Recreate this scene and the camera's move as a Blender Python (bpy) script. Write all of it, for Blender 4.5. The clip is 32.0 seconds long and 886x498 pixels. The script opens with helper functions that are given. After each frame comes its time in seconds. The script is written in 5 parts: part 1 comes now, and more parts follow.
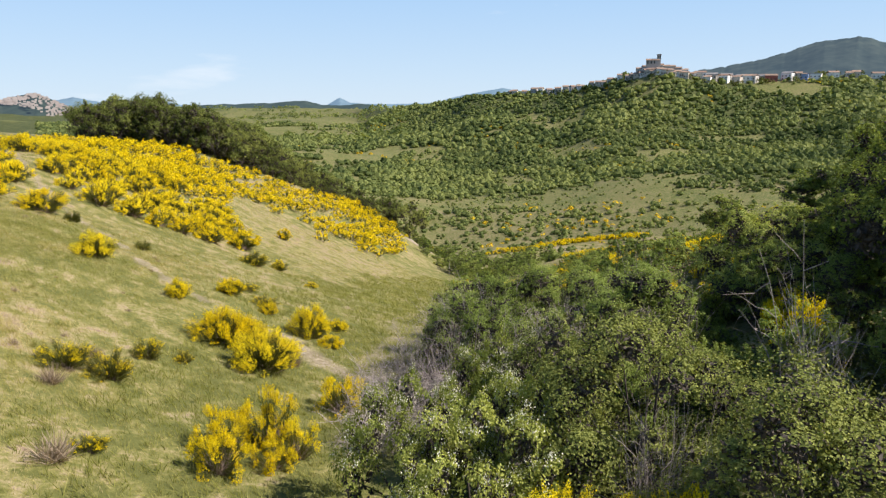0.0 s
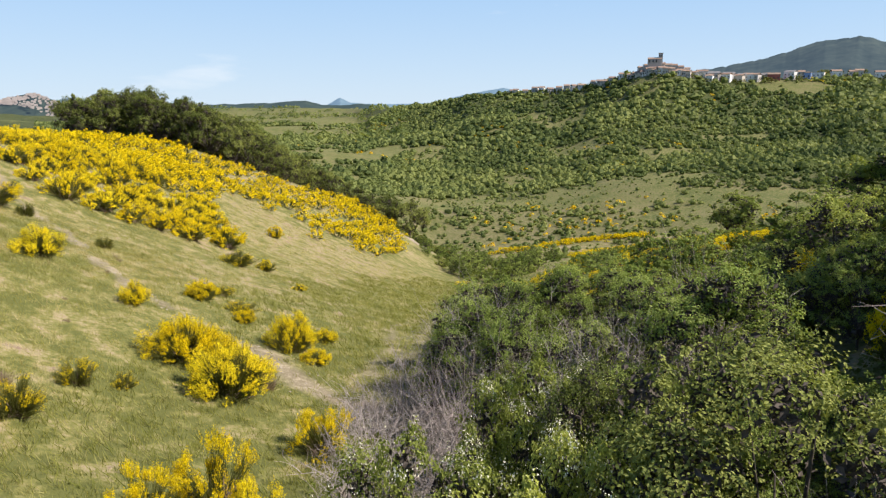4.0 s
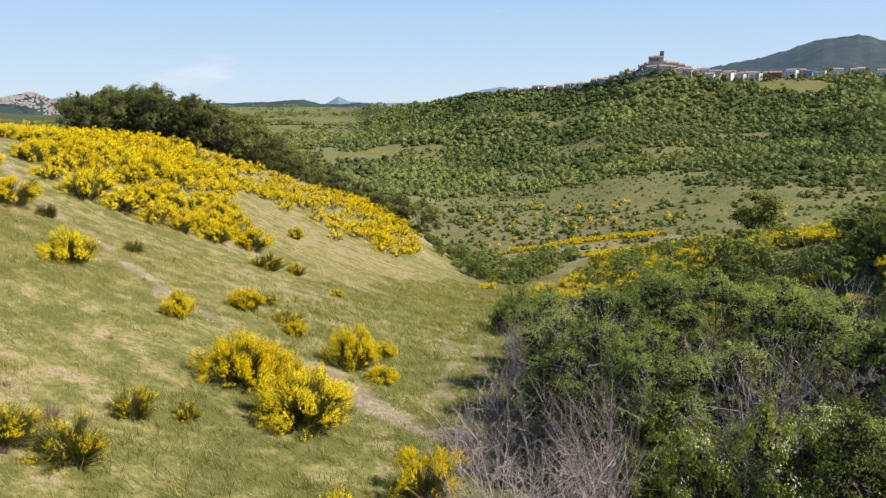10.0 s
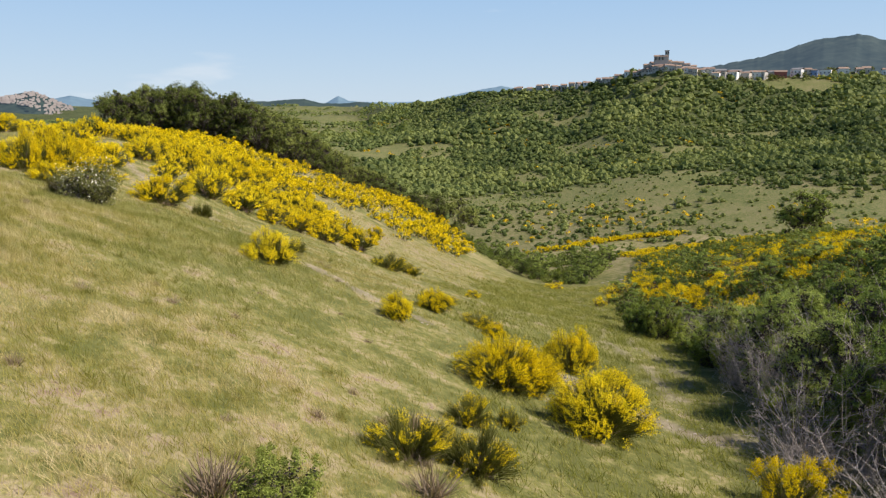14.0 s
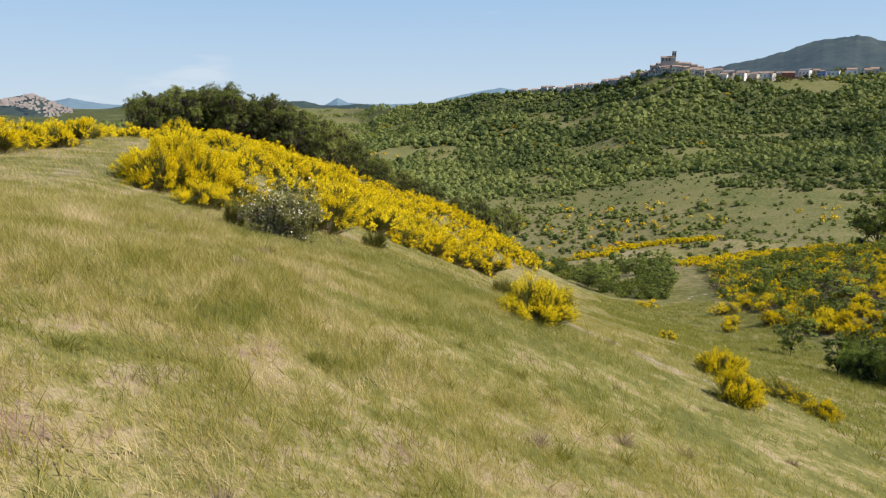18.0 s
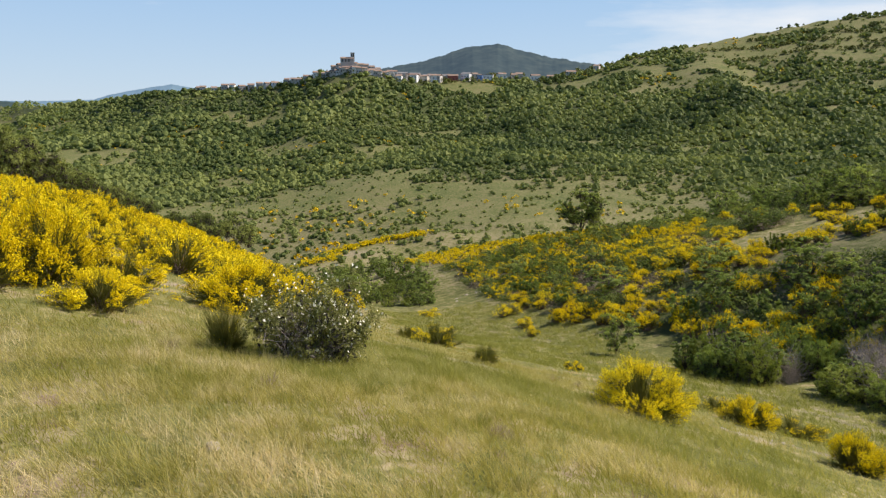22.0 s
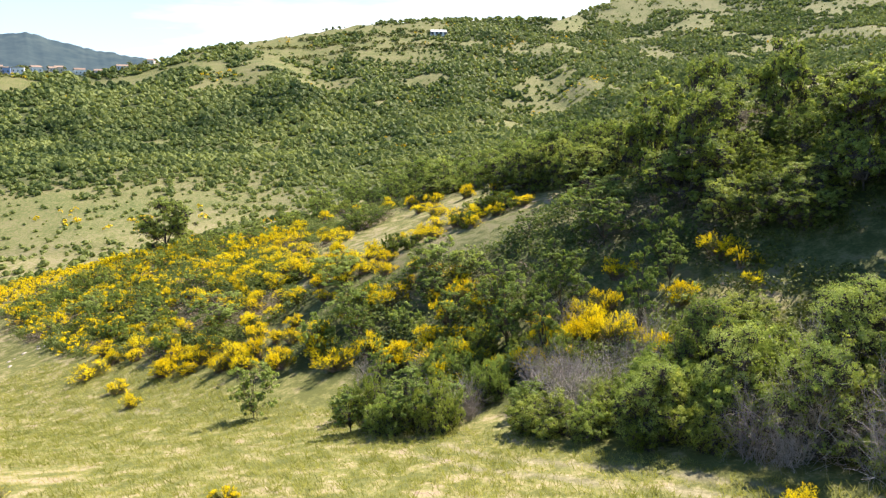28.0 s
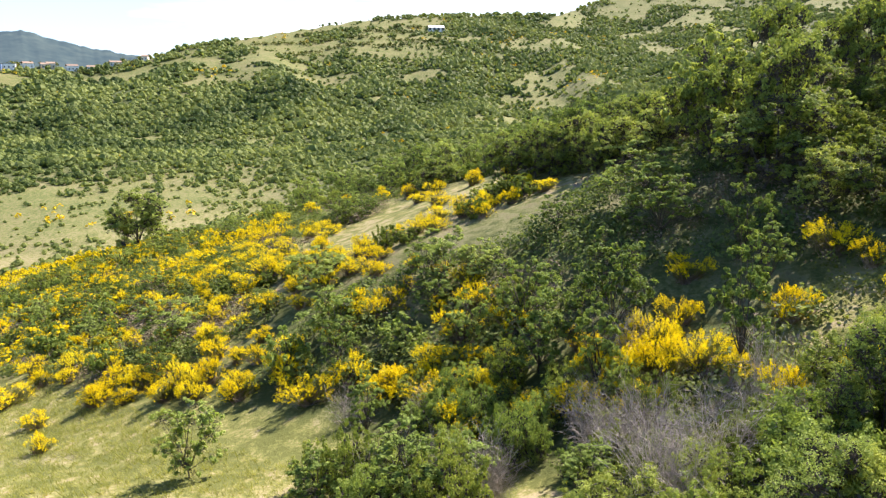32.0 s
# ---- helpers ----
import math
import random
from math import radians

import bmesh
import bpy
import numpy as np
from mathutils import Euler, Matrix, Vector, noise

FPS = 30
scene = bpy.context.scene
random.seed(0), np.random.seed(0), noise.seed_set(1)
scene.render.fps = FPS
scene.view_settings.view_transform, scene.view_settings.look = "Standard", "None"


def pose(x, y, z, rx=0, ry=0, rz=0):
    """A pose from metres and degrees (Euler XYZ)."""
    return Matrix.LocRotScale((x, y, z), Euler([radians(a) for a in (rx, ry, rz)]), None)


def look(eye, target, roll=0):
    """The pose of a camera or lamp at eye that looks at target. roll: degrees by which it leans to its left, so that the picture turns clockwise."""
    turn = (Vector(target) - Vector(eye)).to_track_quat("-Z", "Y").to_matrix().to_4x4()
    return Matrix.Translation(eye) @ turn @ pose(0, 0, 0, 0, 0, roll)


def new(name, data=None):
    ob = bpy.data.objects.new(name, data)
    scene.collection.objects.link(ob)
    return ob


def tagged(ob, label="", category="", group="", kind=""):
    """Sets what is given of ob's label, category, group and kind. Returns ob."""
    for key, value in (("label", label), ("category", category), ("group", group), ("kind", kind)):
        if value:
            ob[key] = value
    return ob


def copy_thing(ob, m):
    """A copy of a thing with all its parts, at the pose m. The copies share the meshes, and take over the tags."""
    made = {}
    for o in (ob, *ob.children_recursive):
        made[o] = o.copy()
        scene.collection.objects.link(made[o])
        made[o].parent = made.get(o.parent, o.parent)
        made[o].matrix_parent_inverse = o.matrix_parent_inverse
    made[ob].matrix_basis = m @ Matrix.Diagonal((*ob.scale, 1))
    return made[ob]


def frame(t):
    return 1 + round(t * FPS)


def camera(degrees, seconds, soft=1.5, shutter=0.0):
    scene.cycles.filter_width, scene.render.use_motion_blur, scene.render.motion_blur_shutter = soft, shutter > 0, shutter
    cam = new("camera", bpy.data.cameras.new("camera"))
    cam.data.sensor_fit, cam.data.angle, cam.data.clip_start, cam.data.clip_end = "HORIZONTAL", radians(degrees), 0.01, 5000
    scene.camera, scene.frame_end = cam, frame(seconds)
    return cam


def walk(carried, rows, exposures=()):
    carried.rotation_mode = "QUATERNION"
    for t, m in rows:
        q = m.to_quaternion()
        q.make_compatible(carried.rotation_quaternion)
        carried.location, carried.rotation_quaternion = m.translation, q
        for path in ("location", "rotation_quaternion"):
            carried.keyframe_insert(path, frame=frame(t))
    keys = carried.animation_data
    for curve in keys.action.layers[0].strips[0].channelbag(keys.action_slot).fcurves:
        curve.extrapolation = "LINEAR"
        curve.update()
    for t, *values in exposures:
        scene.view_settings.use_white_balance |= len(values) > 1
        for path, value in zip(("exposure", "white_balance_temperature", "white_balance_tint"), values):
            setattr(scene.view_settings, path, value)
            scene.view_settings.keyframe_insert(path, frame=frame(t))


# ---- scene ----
cam = camera(65.3, 32.0, 1.3)

PATH = [
    (0, (0.00, 0.00, 0.00), (0.003, 9.787, -2.054), 0.07),
    (0.5, (-0.00, 0.59, -0.13), (-0.001, 10.380, -2.178), 0.04),
    (1, (-0.05, 1.18, -0.24), (-0.045, 10.962, -2.290), 0.05),
    (1.5, (-0.06, 1.71, -0.36), (-0.066, 11.499, -2.409), 0.03),
    (2, (-0.11, 2.18, -0.46), (-0.119, 11.967, -2.514), 0.03),
    (2.5, (-0.16, 2.64, -0.56), (-0.165, 12.429, -2.617), 0.02),
    (3, (-0.20, 3.16, -0.68), (-0.207, 12.943, -2.730), 0.07),
    (3.5, (-0.20, 3.73, -0.84), (-0.202, 13.517, -2.893), 0.06),
    (5.5, (-0.24, 6.32, -1.43), (-0.248, 16.112, -3.482), -0.01),
    (6, (-0.24, 6.86, -1.47), (-0.246, 16.643, -3.524), -0.02),
    (6.5, (-0.28, 7.09, -1.52), (-0.282, 16.881, -3.567), -0.03),
    (7, (-0.35, 7.15, -1.51), (-0.343, 16.942, -3.557), -0.04),
    (7.5, (-0.47, 7.08, -1.46), (-0.469, 16.872, -3.517), -0.02),
    (8, (-0.71, 7.02, -1.45), (-0.699, 16.807, -3.501), -0.03),
    (8.5, (-1.04, 6.94, -1.41), (-1.033, 16.728, -3.463), -0.04),
    (9, (-1.51, 6.86, -1.38), (-1.500, 16.651, -3.435), -0.05),
    (9.5, (-2.06, 6.80, -1.34), (-2.042, 16.584, -3.407), -0.02),
    (10, (-2.69, 6.77, -1.33), (-2.667, 16.552, -3.397), -0.00),
    (10.5, (-3.42, 6.86, -1.36), (-3.401, 16.644, -3.425), 0.02),
    (11, (-4.20, 6.94, -1.39), (-4.180, 16.728, -3.449), 0.02),
    (11.5, (-5.00, 6.93, -1.38), (-4.975, 16.715, -3.447), 0.02),
    (12, (-5.85, 6.92, -1.38), (-5.826, 16.703, -3.446), 0.01),
    (12.5, (-6.72, 6.98, -1.39), (-6.689, 16.760, -3.455), 0.01),
    (13, (-7.62, 6.99, -1.39), (-7.583, 16.772, -3.462), 0.02),
    (13.5, (-8.54, 7.13, -1.42), (-8.509, 16.911, -3.488), 0.01),
    (14, (-9.48, 7.34, -1.40), (-9.441, 17.119, -3.476), 0.01),
    (14.5, (-10.45, 7.78, -1.44), (-10.404, 17.559, -3.514), 0.04),
    (16.5, (-14.33, 11.13, -1.63), (-14.270, 20.912, -3.693), -0.07),
    (17, (-15.31, 11.87, -1.60), (-15.244, 21.654, -3.662), -0.06),
    (17.5, (-16.24, 12.63, -1.59), (-16.178, 22.417, -3.640), -0.06),
    (18, (-17.18, 13.40, -1.43), (-17.121, 23.191, -3.483), -0.09),
    (18.5, (-18.09, 14.26, -1.12), (-18.042, 24.047, -3.174), -0.08),
    (19, (-19.00, 15.11, -0.88), (-18.950, 24.896, -2.933), -0.09),
    (19.5, (-19.92, 15.95, -0.74), (-19.865, 25.738, -2.787), -0.11),
    (20, (-20.81, 16.76, -0.71), (-20.653, 26.551, -2.764), -0.09),
    (20.5, (-21.72, 17.58, -0.68), (-20.890, 27.328, -2.736), -0.02),
    (21, (-22.53, 18.31, -0.67), (-20.722, 27.931, -2.727), 0.05),
    (21.5, (-23.15, 18.98, -0.64), (-20.162, 28.300, -2.707), 0.06),
    (22, (-23.65, 19.60, -0.63), (-19.344, 28.391, -2.702), 0.24),
    (22.5, (-24.03, 20.17, -0.61), (-18.204, 28.032, -2.686), 0.30),
    (23, (-24.25, 20.80, -0.59), (-17.197, 27.584, -2.668), 0.29),
    (23.5, (-24.30, 21.51, -0.59), (-16.539, 27.461, -2.672), 0.27),
    (24, (-24.12, 22.22, -0.60), (-15.962, 27.615, -2.684), 0.21),
    (24.5, (-23.86, 22.91, -0.55), (-15.407, 27.826, -2.646), 0.18),
    (25, (-23.44, 23.62, -0.58), (-14.941, 28.461, -2.678), 0.11),
    (25.5, (-22.91, 24.28, -0.59), (-14.414, 29.126, -2.688), -0.01),
    (26, (-22.27, 24.95, -0.59), (-13.773, 29.783, -2.698), -0.10),
    (26.5, (-21.51, 25.59, -0.65), (-13.018, 30.426, -2.750), -0.10),
    (28.5, (-18.07, 28.05, -0.98), (-9.567, 32.871, -3.091), -0.17),
    (29, (-17.16, 28.67, -1.24), (-8.648, 33.479, -3.344), -0.16),
    (29.5, (-16.16, 29.26, -1.46), (-7.656, 34.077, -3.580), -0.19),
    (30, (-15.14, 29.88, -1.71), (-6.639, 34.691, -3.826), -0.21),
    (30.5, (-14.15, 30.52, -1.97), (-5.645, 35.325, -4.092), -0.17),
    (31, (-13.21, 31.09, -2.27), (-4.703, 35.897, -4.393), -0.19),
    (31.5, (-12.37, 31.60, -2.57), (-3.863, 36.397, -4.703), -0.22),
    (32, (-11.60, 32.05, -2.86), (-3.093, 36.846, -4.995), -0.24),
]
walk(cam, [(t, look(eye, target, roll)) for t, eye, target, roll in PATH], exposures=((0, 0.76), (5, 0.74), (9, 0.72), (12, 0.63), (14, 0.55), (17, 0.54), (20, 0.52), (21.5, 0.52), (24, 1.14), (26, 1.42), (32, 1.66)))

# ---------------------------------------------------------------- sky and sun
SUN_AZ, SUN_EL = 100.0, 46.0          # degrees clockwise from +y, and above the horizon
world = bpy.data.worlds.new("sky")
scene.world = world
world.use_nodes = True
wt = world.node_tree
back = wt.nodes["Background"]
sky = wt.nodes.new("ShaderNodeTexSky")
sky.sky_type, sky.sun_disc = 'NISHITA', False
sky.sun_elevation, sky.sun_rotation = radians(SUN_EL), radians(SUN_AZ)
sky.air_density, sky.dust_density, sky.ozone_density = 1.0, 0.15, 3.0
sky.altitude = 600.0
back.inputs[1].default_value = 0.085
sun = new("sun", bpy.data.lights.new("sun", "SUN"))
sun.data.energy, sun.data.angle, sun.data.color = 5.0, radians(0.55), (1.0, 0.895, 0.80)
away = Vector((math.sin(radians(SUN_AZ)) * math.cos(radians(SUN_EL)), math.cos(radians(SUN_AZ)) * math.cos(radians(SUN_EL)), math.sin(radians(SUN_EL))))
sun.matrix_world = look(away * 100, (0, 0, 0))

# thin fair-weather clouds low over the eastern hills
coord = wt.nodes.new("ShaderNodeTexCoord")
stretch = wt.nodes.new("ShaderNodeMapping")
stretch.inputs["Scale"].default_value = (1.0, 1.0, 5.0)
puffs = wt.nodes.new("ShaderNodeTexNoise")
puffs.inputs["Scale"].default_value, puffs.inputs["Detail"].default_value, puffs.inputs["Roughness"].default_value = 2.6, 7.0, 0.55
split = wt.nodes.new("ShaderNodeSeparateXYZ")
east = wt.nodes.new("ShaderNodeMapRange")
east.inputs[1].default_value, east.inputs[2].default_value, east.inputs[3].default_value, east.inputs[4].default_value = 0.35, 0.85, -0.16, 0.20
lift = wt.nodes.new("ShaderNodeMath")
lift.operation = 'ADD'
thick = wt.nodes.new("ShaderNodeMapRange")
thick.inputs[1].default_value, thick.inputs[2].default_value = 0.46, 0.74
cloudy = wt.nodes.new("ShaderNodeMix")
cloudy.data_type = 'RGBA'
cloudy.inputs["B"].default_value = (7.2, 7.3, 7.5, 1)
wt.links.new(coord.outputs["Generated"], stretch.inputs[0])
wt.links.new(stretch.outputs[0], puffs.inputs["Vector"])
wt.links.new(coord.outputs["Generated"], split.inputs[0])
wt.links.new(split.outputs["X"], east.inputs[0])
wt.links.new(puffs.outputs[0], lift.inputs[0])
wt.links.new(east.outputs[0], lift.inputs[1])
wt.links.new(lift.outputs[0], thick.inputs[0])
wt.links.new(thick.outputs[0], cloudy.inputs["Factor"])
haze = wt.nodes.new("ShaderNodeMix")
haze.data_type = 'RGBA'
air = wt.nodes.new("ShaderNodeValToRGB")
air.color_ramp.elements[0].position, air.color_ramp.elements[0].color = 0.0, (0.67, 0.83, 1.0, 1)
air.color_ramp.elements[1].position, air.color_ramp.elements[1].color = 1.0, (0.035, 0.09, 0.25, 1)
for at, tint in ((0.24, (0.33, 0.61, 1.0, 1)), (0.6, (0.075, 0.17, 0.40, 1))):
    air.color_ramp.elements.new(at).color = tint
gain = wt.nodes.new("ShaderNodeVectorMath")
gain.operation = 'SCALE'
gain.inputs["Scale"].default_value = 6.7
dense = wt.nodes.new("ShaderNodeMapRange")
dense.inputs[1].default_value, dense.inputs[2].default_value, dense.inputs[3].default_value, dense.inputs[4].default_value = 0.0, 0.6, 0.92, 0.85
wt.links.new(split.outputs["Z"], air.inputs[0])
wt.links.new(air.outputs[0], gain.inputs[0])
wt.links.new(split.outputs["Z"], dense.inputs[0])
wt.links.new(dense.outputs[0], haze.inputs["Factor"])
wt.links.new(sky.outputs[0], haze.inputs["A"])
wt.links.new(gain.outputs[0], haze.inputs["B"])
wt.links.new(haze.outputs["Result"], cloudy.inputs["A"])
wt.links.new(cloudy.outputs["Result"], back.inputs[0])


# ---------------------------------------------------------------- materials
def material(name):
    m = bpy.data.materials.new(name)
    m.use_nodes = True
    nodes, links = m.node_tree.nodes, m.node_tree.links
    return m, nodes, links, nodes["Principled BSDF"]


def noise_node(nodes, links, scale, detail=3.0, rough=0.55, vector=None):
    n = nodes.new("ShaderNodeTexNoise")
    n.inputs["Scale"].default_value, n.inputs["Detail"].default_value, n.inputs["Roughness"].default_value = scale, detail, rough
    if vector is not None:
        links.new(vector, n.inputs["Vector"])
    return n.outputs[0]


def ramp_node(nodes, links, fac, stops):
    r = nodes.new("ShaderNodeValToRGB")
    e = r.color_ramp.elements
    while len(e) < len(stops):
        e.new(0.5)
    for k, (at, col) in enumerate(stops):
        e[k].position, e[k].color = at, (*col, 1)
    links.new(fac, r.inputs[0])
    return r.outputs[0]


def mix_node(nodes, links, fac, a, b, kind='MIX'):
    m = nodes.new("ShaderNodeMix")
    m.data_type, m.blend_type = 'RGBA', kind
    for sock, v in (("Factor", fac), ("A", a), ("B", b)):
        if isinstance(v, (tuple, float, int)):
            m.inputs[sock].default_value = (*v, 1) if isinstance(v, tuple) else v
        else:
            links.new(v, m.inputs[sock])
    return m.outputs["Result"]


def math_node(nodes, links, op, a, b):
    m = nodes.new("ShaderNodeMath")
    m.operation = op
    for k, v in enumerate((a, b)):
        if isinstance(v, (float, int)):
            m.inputs[k].default_value = v
        else:
            links.new(v, m.inputs[k])
    return m.outputs[0]


def leafy(name, dark, mid, light, through_it=0.35, rough=0.55, patch=0.0, tone=False):
    """Foliage, petals or blades: each leaf has its own shade, light passes through in part."""
    m, nodes, links, bsdf = material(name)
    geo = nodes.new("ShaderNodeNewGeometry")
    info = nodes.new("ShaderNodeObjectInfo")
    fac = geo.outputs["Random Per Island"]
    fac = math_node(nodes, links, 'MULTIPLY_ADD', fac, 0.34)
    fac.node.inputs[2].default_value = 0.13
    other = info.outputs["Random"]
    if tone:
        a = nodes.new("ShaderNodeAttribute")
        a.attribute_name = "tone"
        other = a.outputs["Fac"]
    fac = math_node(nodes, links, 'ADD', fac, math_node(nodes, links, 'MULTIPLY', other, 0.7 if tone else 0.4))
    if patch:
        spots = noise_node(nodes, links, patch, 3.0, vector=geo.outputs["Position"])
        small = noise_node(nodes, links, patch * 4.5, 3.0, vector=geo.outputs["Position"])
        spots = math_node(nodes, links, 'ADD', math_node(nodes, links, 'MULTIPLY', spots, 1.5), math_node(nodes, links, 'MULTIPLY', small, 1.1))
        fac = math_node(nodes, links, 'ADD', math_node(nodes, links, 'MULTIPLY', fac, 0.55), math_node(nodes, links, 'SUBTRACT', spots, 1.12))
    col = ramp_node(nodes, links, fac, [(0.1, dark), (0.5, mid), (0.9, light)])
    links.new(col, bsdf.inputs["Base Color"])
    bsdf.inputs["Roughness"].default_value = rough
    bsdf.inputs["Specular IOR Level"].default_value = 0.04
    tr = nodes.new("ShaderNodeBsdfTranslucent")
    links.new(mix_node(nodes, links, 1.0, col, (1.0, 1.0, 0.55), 'MULTIPLY'), tr.inputs[0])
    both = nodes.new("ShaderNodeMixShader")
    both.inputs[0].default_value = through_it
    links.new(bsdf.outputs[0], both.inputs[1])
    links.new(tr.outputs[0], both.inputs[2])
    links.new(both.outputs[0], nodes["Material Output"].inputs[0])
    return m


def barky(name, dark, light, scale=14.0):
    m, nodes, links, bsdf = material(name)
    c = nodes.new("ShaderNodeTexCoord")
    n = noise_node(nodes, links, scale, 5.0, 0.65, c.outputs["Object"])
    links.new(ramp_node(nodes, links, n, [(0.3, dark), (0.7, light)]), bsdf.inputs["Base Color"])
    bsdf.inputs["Roughness"].default_value = 0.9
    return m


def plain(name, a, b, scale, rough=0.85, lines=0.0):
    """Plaster, tile and the like: two shades by noise at two sizes, and a shade per object."""
    m, nodes, links, bsdf = material(name)
    c = nodes.new("ShaderNodeTexCoord")
    info = nodes.new("ShaderNodeObjectInfo")
    n1 = noise_node(nodes, links, scale, 4.0, 0.6, c.outputs["Object"])
    n2 = noise_node(nodes, links, scale * 9, 3.0, 0.6, c.outputs["Object"])
    fac = math_node(nodes, links, 'ADD', math_node(nodes, links, 'MULTIPLY', n1, 0.5), math_node(nodes, links, 'MULTIPLY', n2, 0.25))
    fac = math_node(nodes, links, 'ADD', fac, math_node(nodes, links, 'MULTIPLY', info.outputs["Random"], 0.3))
    links.new(ramp_node(nodes, links, fac, [(0.2, a), (0.85, b)]), bsdf.inputs["Base Color"])
    bsdf.inputs["Roughness"].default_value = rough
    return m


M_BLOSSOM = leafy("broom_blossom", (0.66, 0.495, 0.006), (0.83, 0.665, 0.012), (0.93, 0.80, 0.040), 0.30)
M_STEM = leafy("broom_stem", (0.070, 0.080, 0.020), (0.135, 0.140, 0.036), (0.23, 0.215, 0.065), 0.30)
M_TWIG = leafy("dry_twig", (0.12, 0.085, 0.065), (0.24, 0.18, 0.145), (0.37, 0.30, 0.25), 0.05, 0.9)
M_GREY = leafy("dead_branch", (0.20, 0.170, 0.158), (0.36, 0.315, 0.295), (0.53, 0.475, 0.45), 0.02, 0.9)
M_OAK = leafy("oak_leaf", (0.050, 0.074, 0.020), (0.232, 0.288, 0.068), (0.50, 0.53, 0.160), 0.42)
M_ASH = leafy("ash_leaf", (0.072, 0.110, 0.030), (0.245, 0.320, 0.082), (0.50, 0.55, 0.180), 0.42)
M_ROSE = leafy("rose_leaf", (0.130, 0.142, 0.050), (0.270, 0.275, 0.095), (0.46, 0.45, 0.18), 0.35)
# maple leaf, also on the ridge oaks, where it stands in for shade
M_MAPLE_SHADED_OAK = leafy("maple_and_shaded_oak_leaf", (0.045, 0.062, 0.018), (0.155, 0.185, 0.048), (0.36, 0.39, 0.115), 0.30)
M_HAZEL = leafy("shrub_leaf", (0.046, 0.066, 0.016), (0.215, 0.268, 0.058), (0.49, 0.52, 0.140), 0.38)
M_HAWTHORN = leafy("hawthorn_leaf", (0.080, 0.108, 0.028), (0.290, 0.335, 0.082), (0.56, 0.58, 0.17), 0.42)
M_PETAL = leafy("white_petal", (0.64, 0.62, 0.46), (0.80, 0.78, 0.64), (0.88, 0.86, 0.76), 0.25)
M_WOOD = leafy("far_wood_leaf", (0.056, 0.086, 0.034), (0.140, 0.180, 0.060), (0.250, 0.285, 0.095), 0.45, tone=True)
# dark leaf of hedges and garden trees; on undergrowth it stands in for shade
M_UNDER = leafy("shaded_weed_and_hedge_leaf", (0.035, 0.050, 0.012), (0.080, 0.098, 0.022), (0.16, 0.17, 0.045), 0.2, tone=True)
M_SCRUB = leafy("dry_scrub", (0.085, 0.068, 0.045), (0.18, 0.145, 0.105), (0.30, 0.25, 0.19), 0.1, 0.9, tone=True)
M_FARBROOM = leafy("far_broom", (0.42, 0.27, 0.01), (0.62, 0.40, 0.01), (0.72, 0.52, 0.03), 0.25, tone=True)
M_BLADE = leafy("grass_blade", (0.21, 0.225, 0.046), (0.405, 0.360, 0.122), (0.71, 0.60, 0.41), 0.5, 0.8, patch=0.9)
M_LUSH = leafy("lush_grass", (0.185, 0.203, 0.050), (0.300, 0.302, 0.092), (0.51, 0.47, 0.23), 0.5, 0.8, patch=0.9)
M_DRY = leafy("dry_grass", (0.20, 0.15, 0.11), (0.32, 0.25, 0.19), (0.46, 0.38, 0.30), 0.3, 0.9)
# bark, darkened because it also stands in for shade inside the crowns
M_BARK_SHADE = barky("oak_bark_and_crown_shade", (0.026, 0.021, 0.017), (0.100, 0.082, 0.066))
M_WALL = plain("plaster_wall", (0.42, 0.37, 0.32), (0.66, 0.60, 0.53), 0.3)
M_STONE = plain("grey_stone", (0.36, 0.335, 0.315), (0.56, 0.53, 0.50), 0.5)
M_WHITE = plain("white_wall", (0.66, 0.65, 0.635), (0.84, 0.82, 0.80), 0.3)
M_FARTOWN = plain("far_plaster", (0.28, 0.245, 0.235), (0.52, 0.47, 0.44), 0.02)
M_SHED = plain("pale_sheet_metal", (0.62, 0.62, 0.60), (0.78, 0.77, 0.74), 0.1, 0.6)
M_RED = plain("red_wall", (0.26, 0.075, 0.06), (0.34, 0.11, 0.09), 0.3)
M_BLUE = plain("blue_wall", (0.16, 0.24, 0.46), (0.30, 0.40, 0.62), 0.3)
M_TILE = plain("roof_tile", (0.17, 0.11, 0.085), (0.32, 0.23, 0.17), 0.8)
M_SLATE = plain("grey_roof", (0.12, 0.12, 0.125), (0.26, 0.26, 0.27), 0.8)
M_DARK = plain("dark_window", (0.02, 0.022, 0.026), (0.05, 0.05, 0.055), 2.0, 0.3)
M_ROCK = plain("pale_rock", (0.22, 0.19, 0.155), (0.46, 0.41, 0.35), 1.5)


# ---------------------------------------------------------------- the lie of the land
def soft(e0, e1, v):
    t = np.clip((v - e0) / (e1 - e0), 0, 1)
    return t * t * (3 - 2 * t)


def value_noise(x, y, size, seed):
    """Smooth noise from 0 to 1 over the plan, with bumps of the given size in metres."""
    x, y = np.asarray(x, float) / size + seed * 17.3, np.asarray(y, float) / size - seed * 9.1
    i, j = np.floor(x), np.floor(y)
    u, v = soft(0, 1, x - i), soft(0, 1, y - j)

    def corner(a, b):
        h = np.sin(a * 127.1 + b * 311.7 + seed * 74.7) * 43758.5453
        return h - np.floor(h)
    low = corner(i, j) * (1 - u) + corner(i + 1, j) * u
    high = corner(i, j + 1) * (1 - u) + corner(i + 1, j + 1) * u
    return low * (1 - v) + high * v


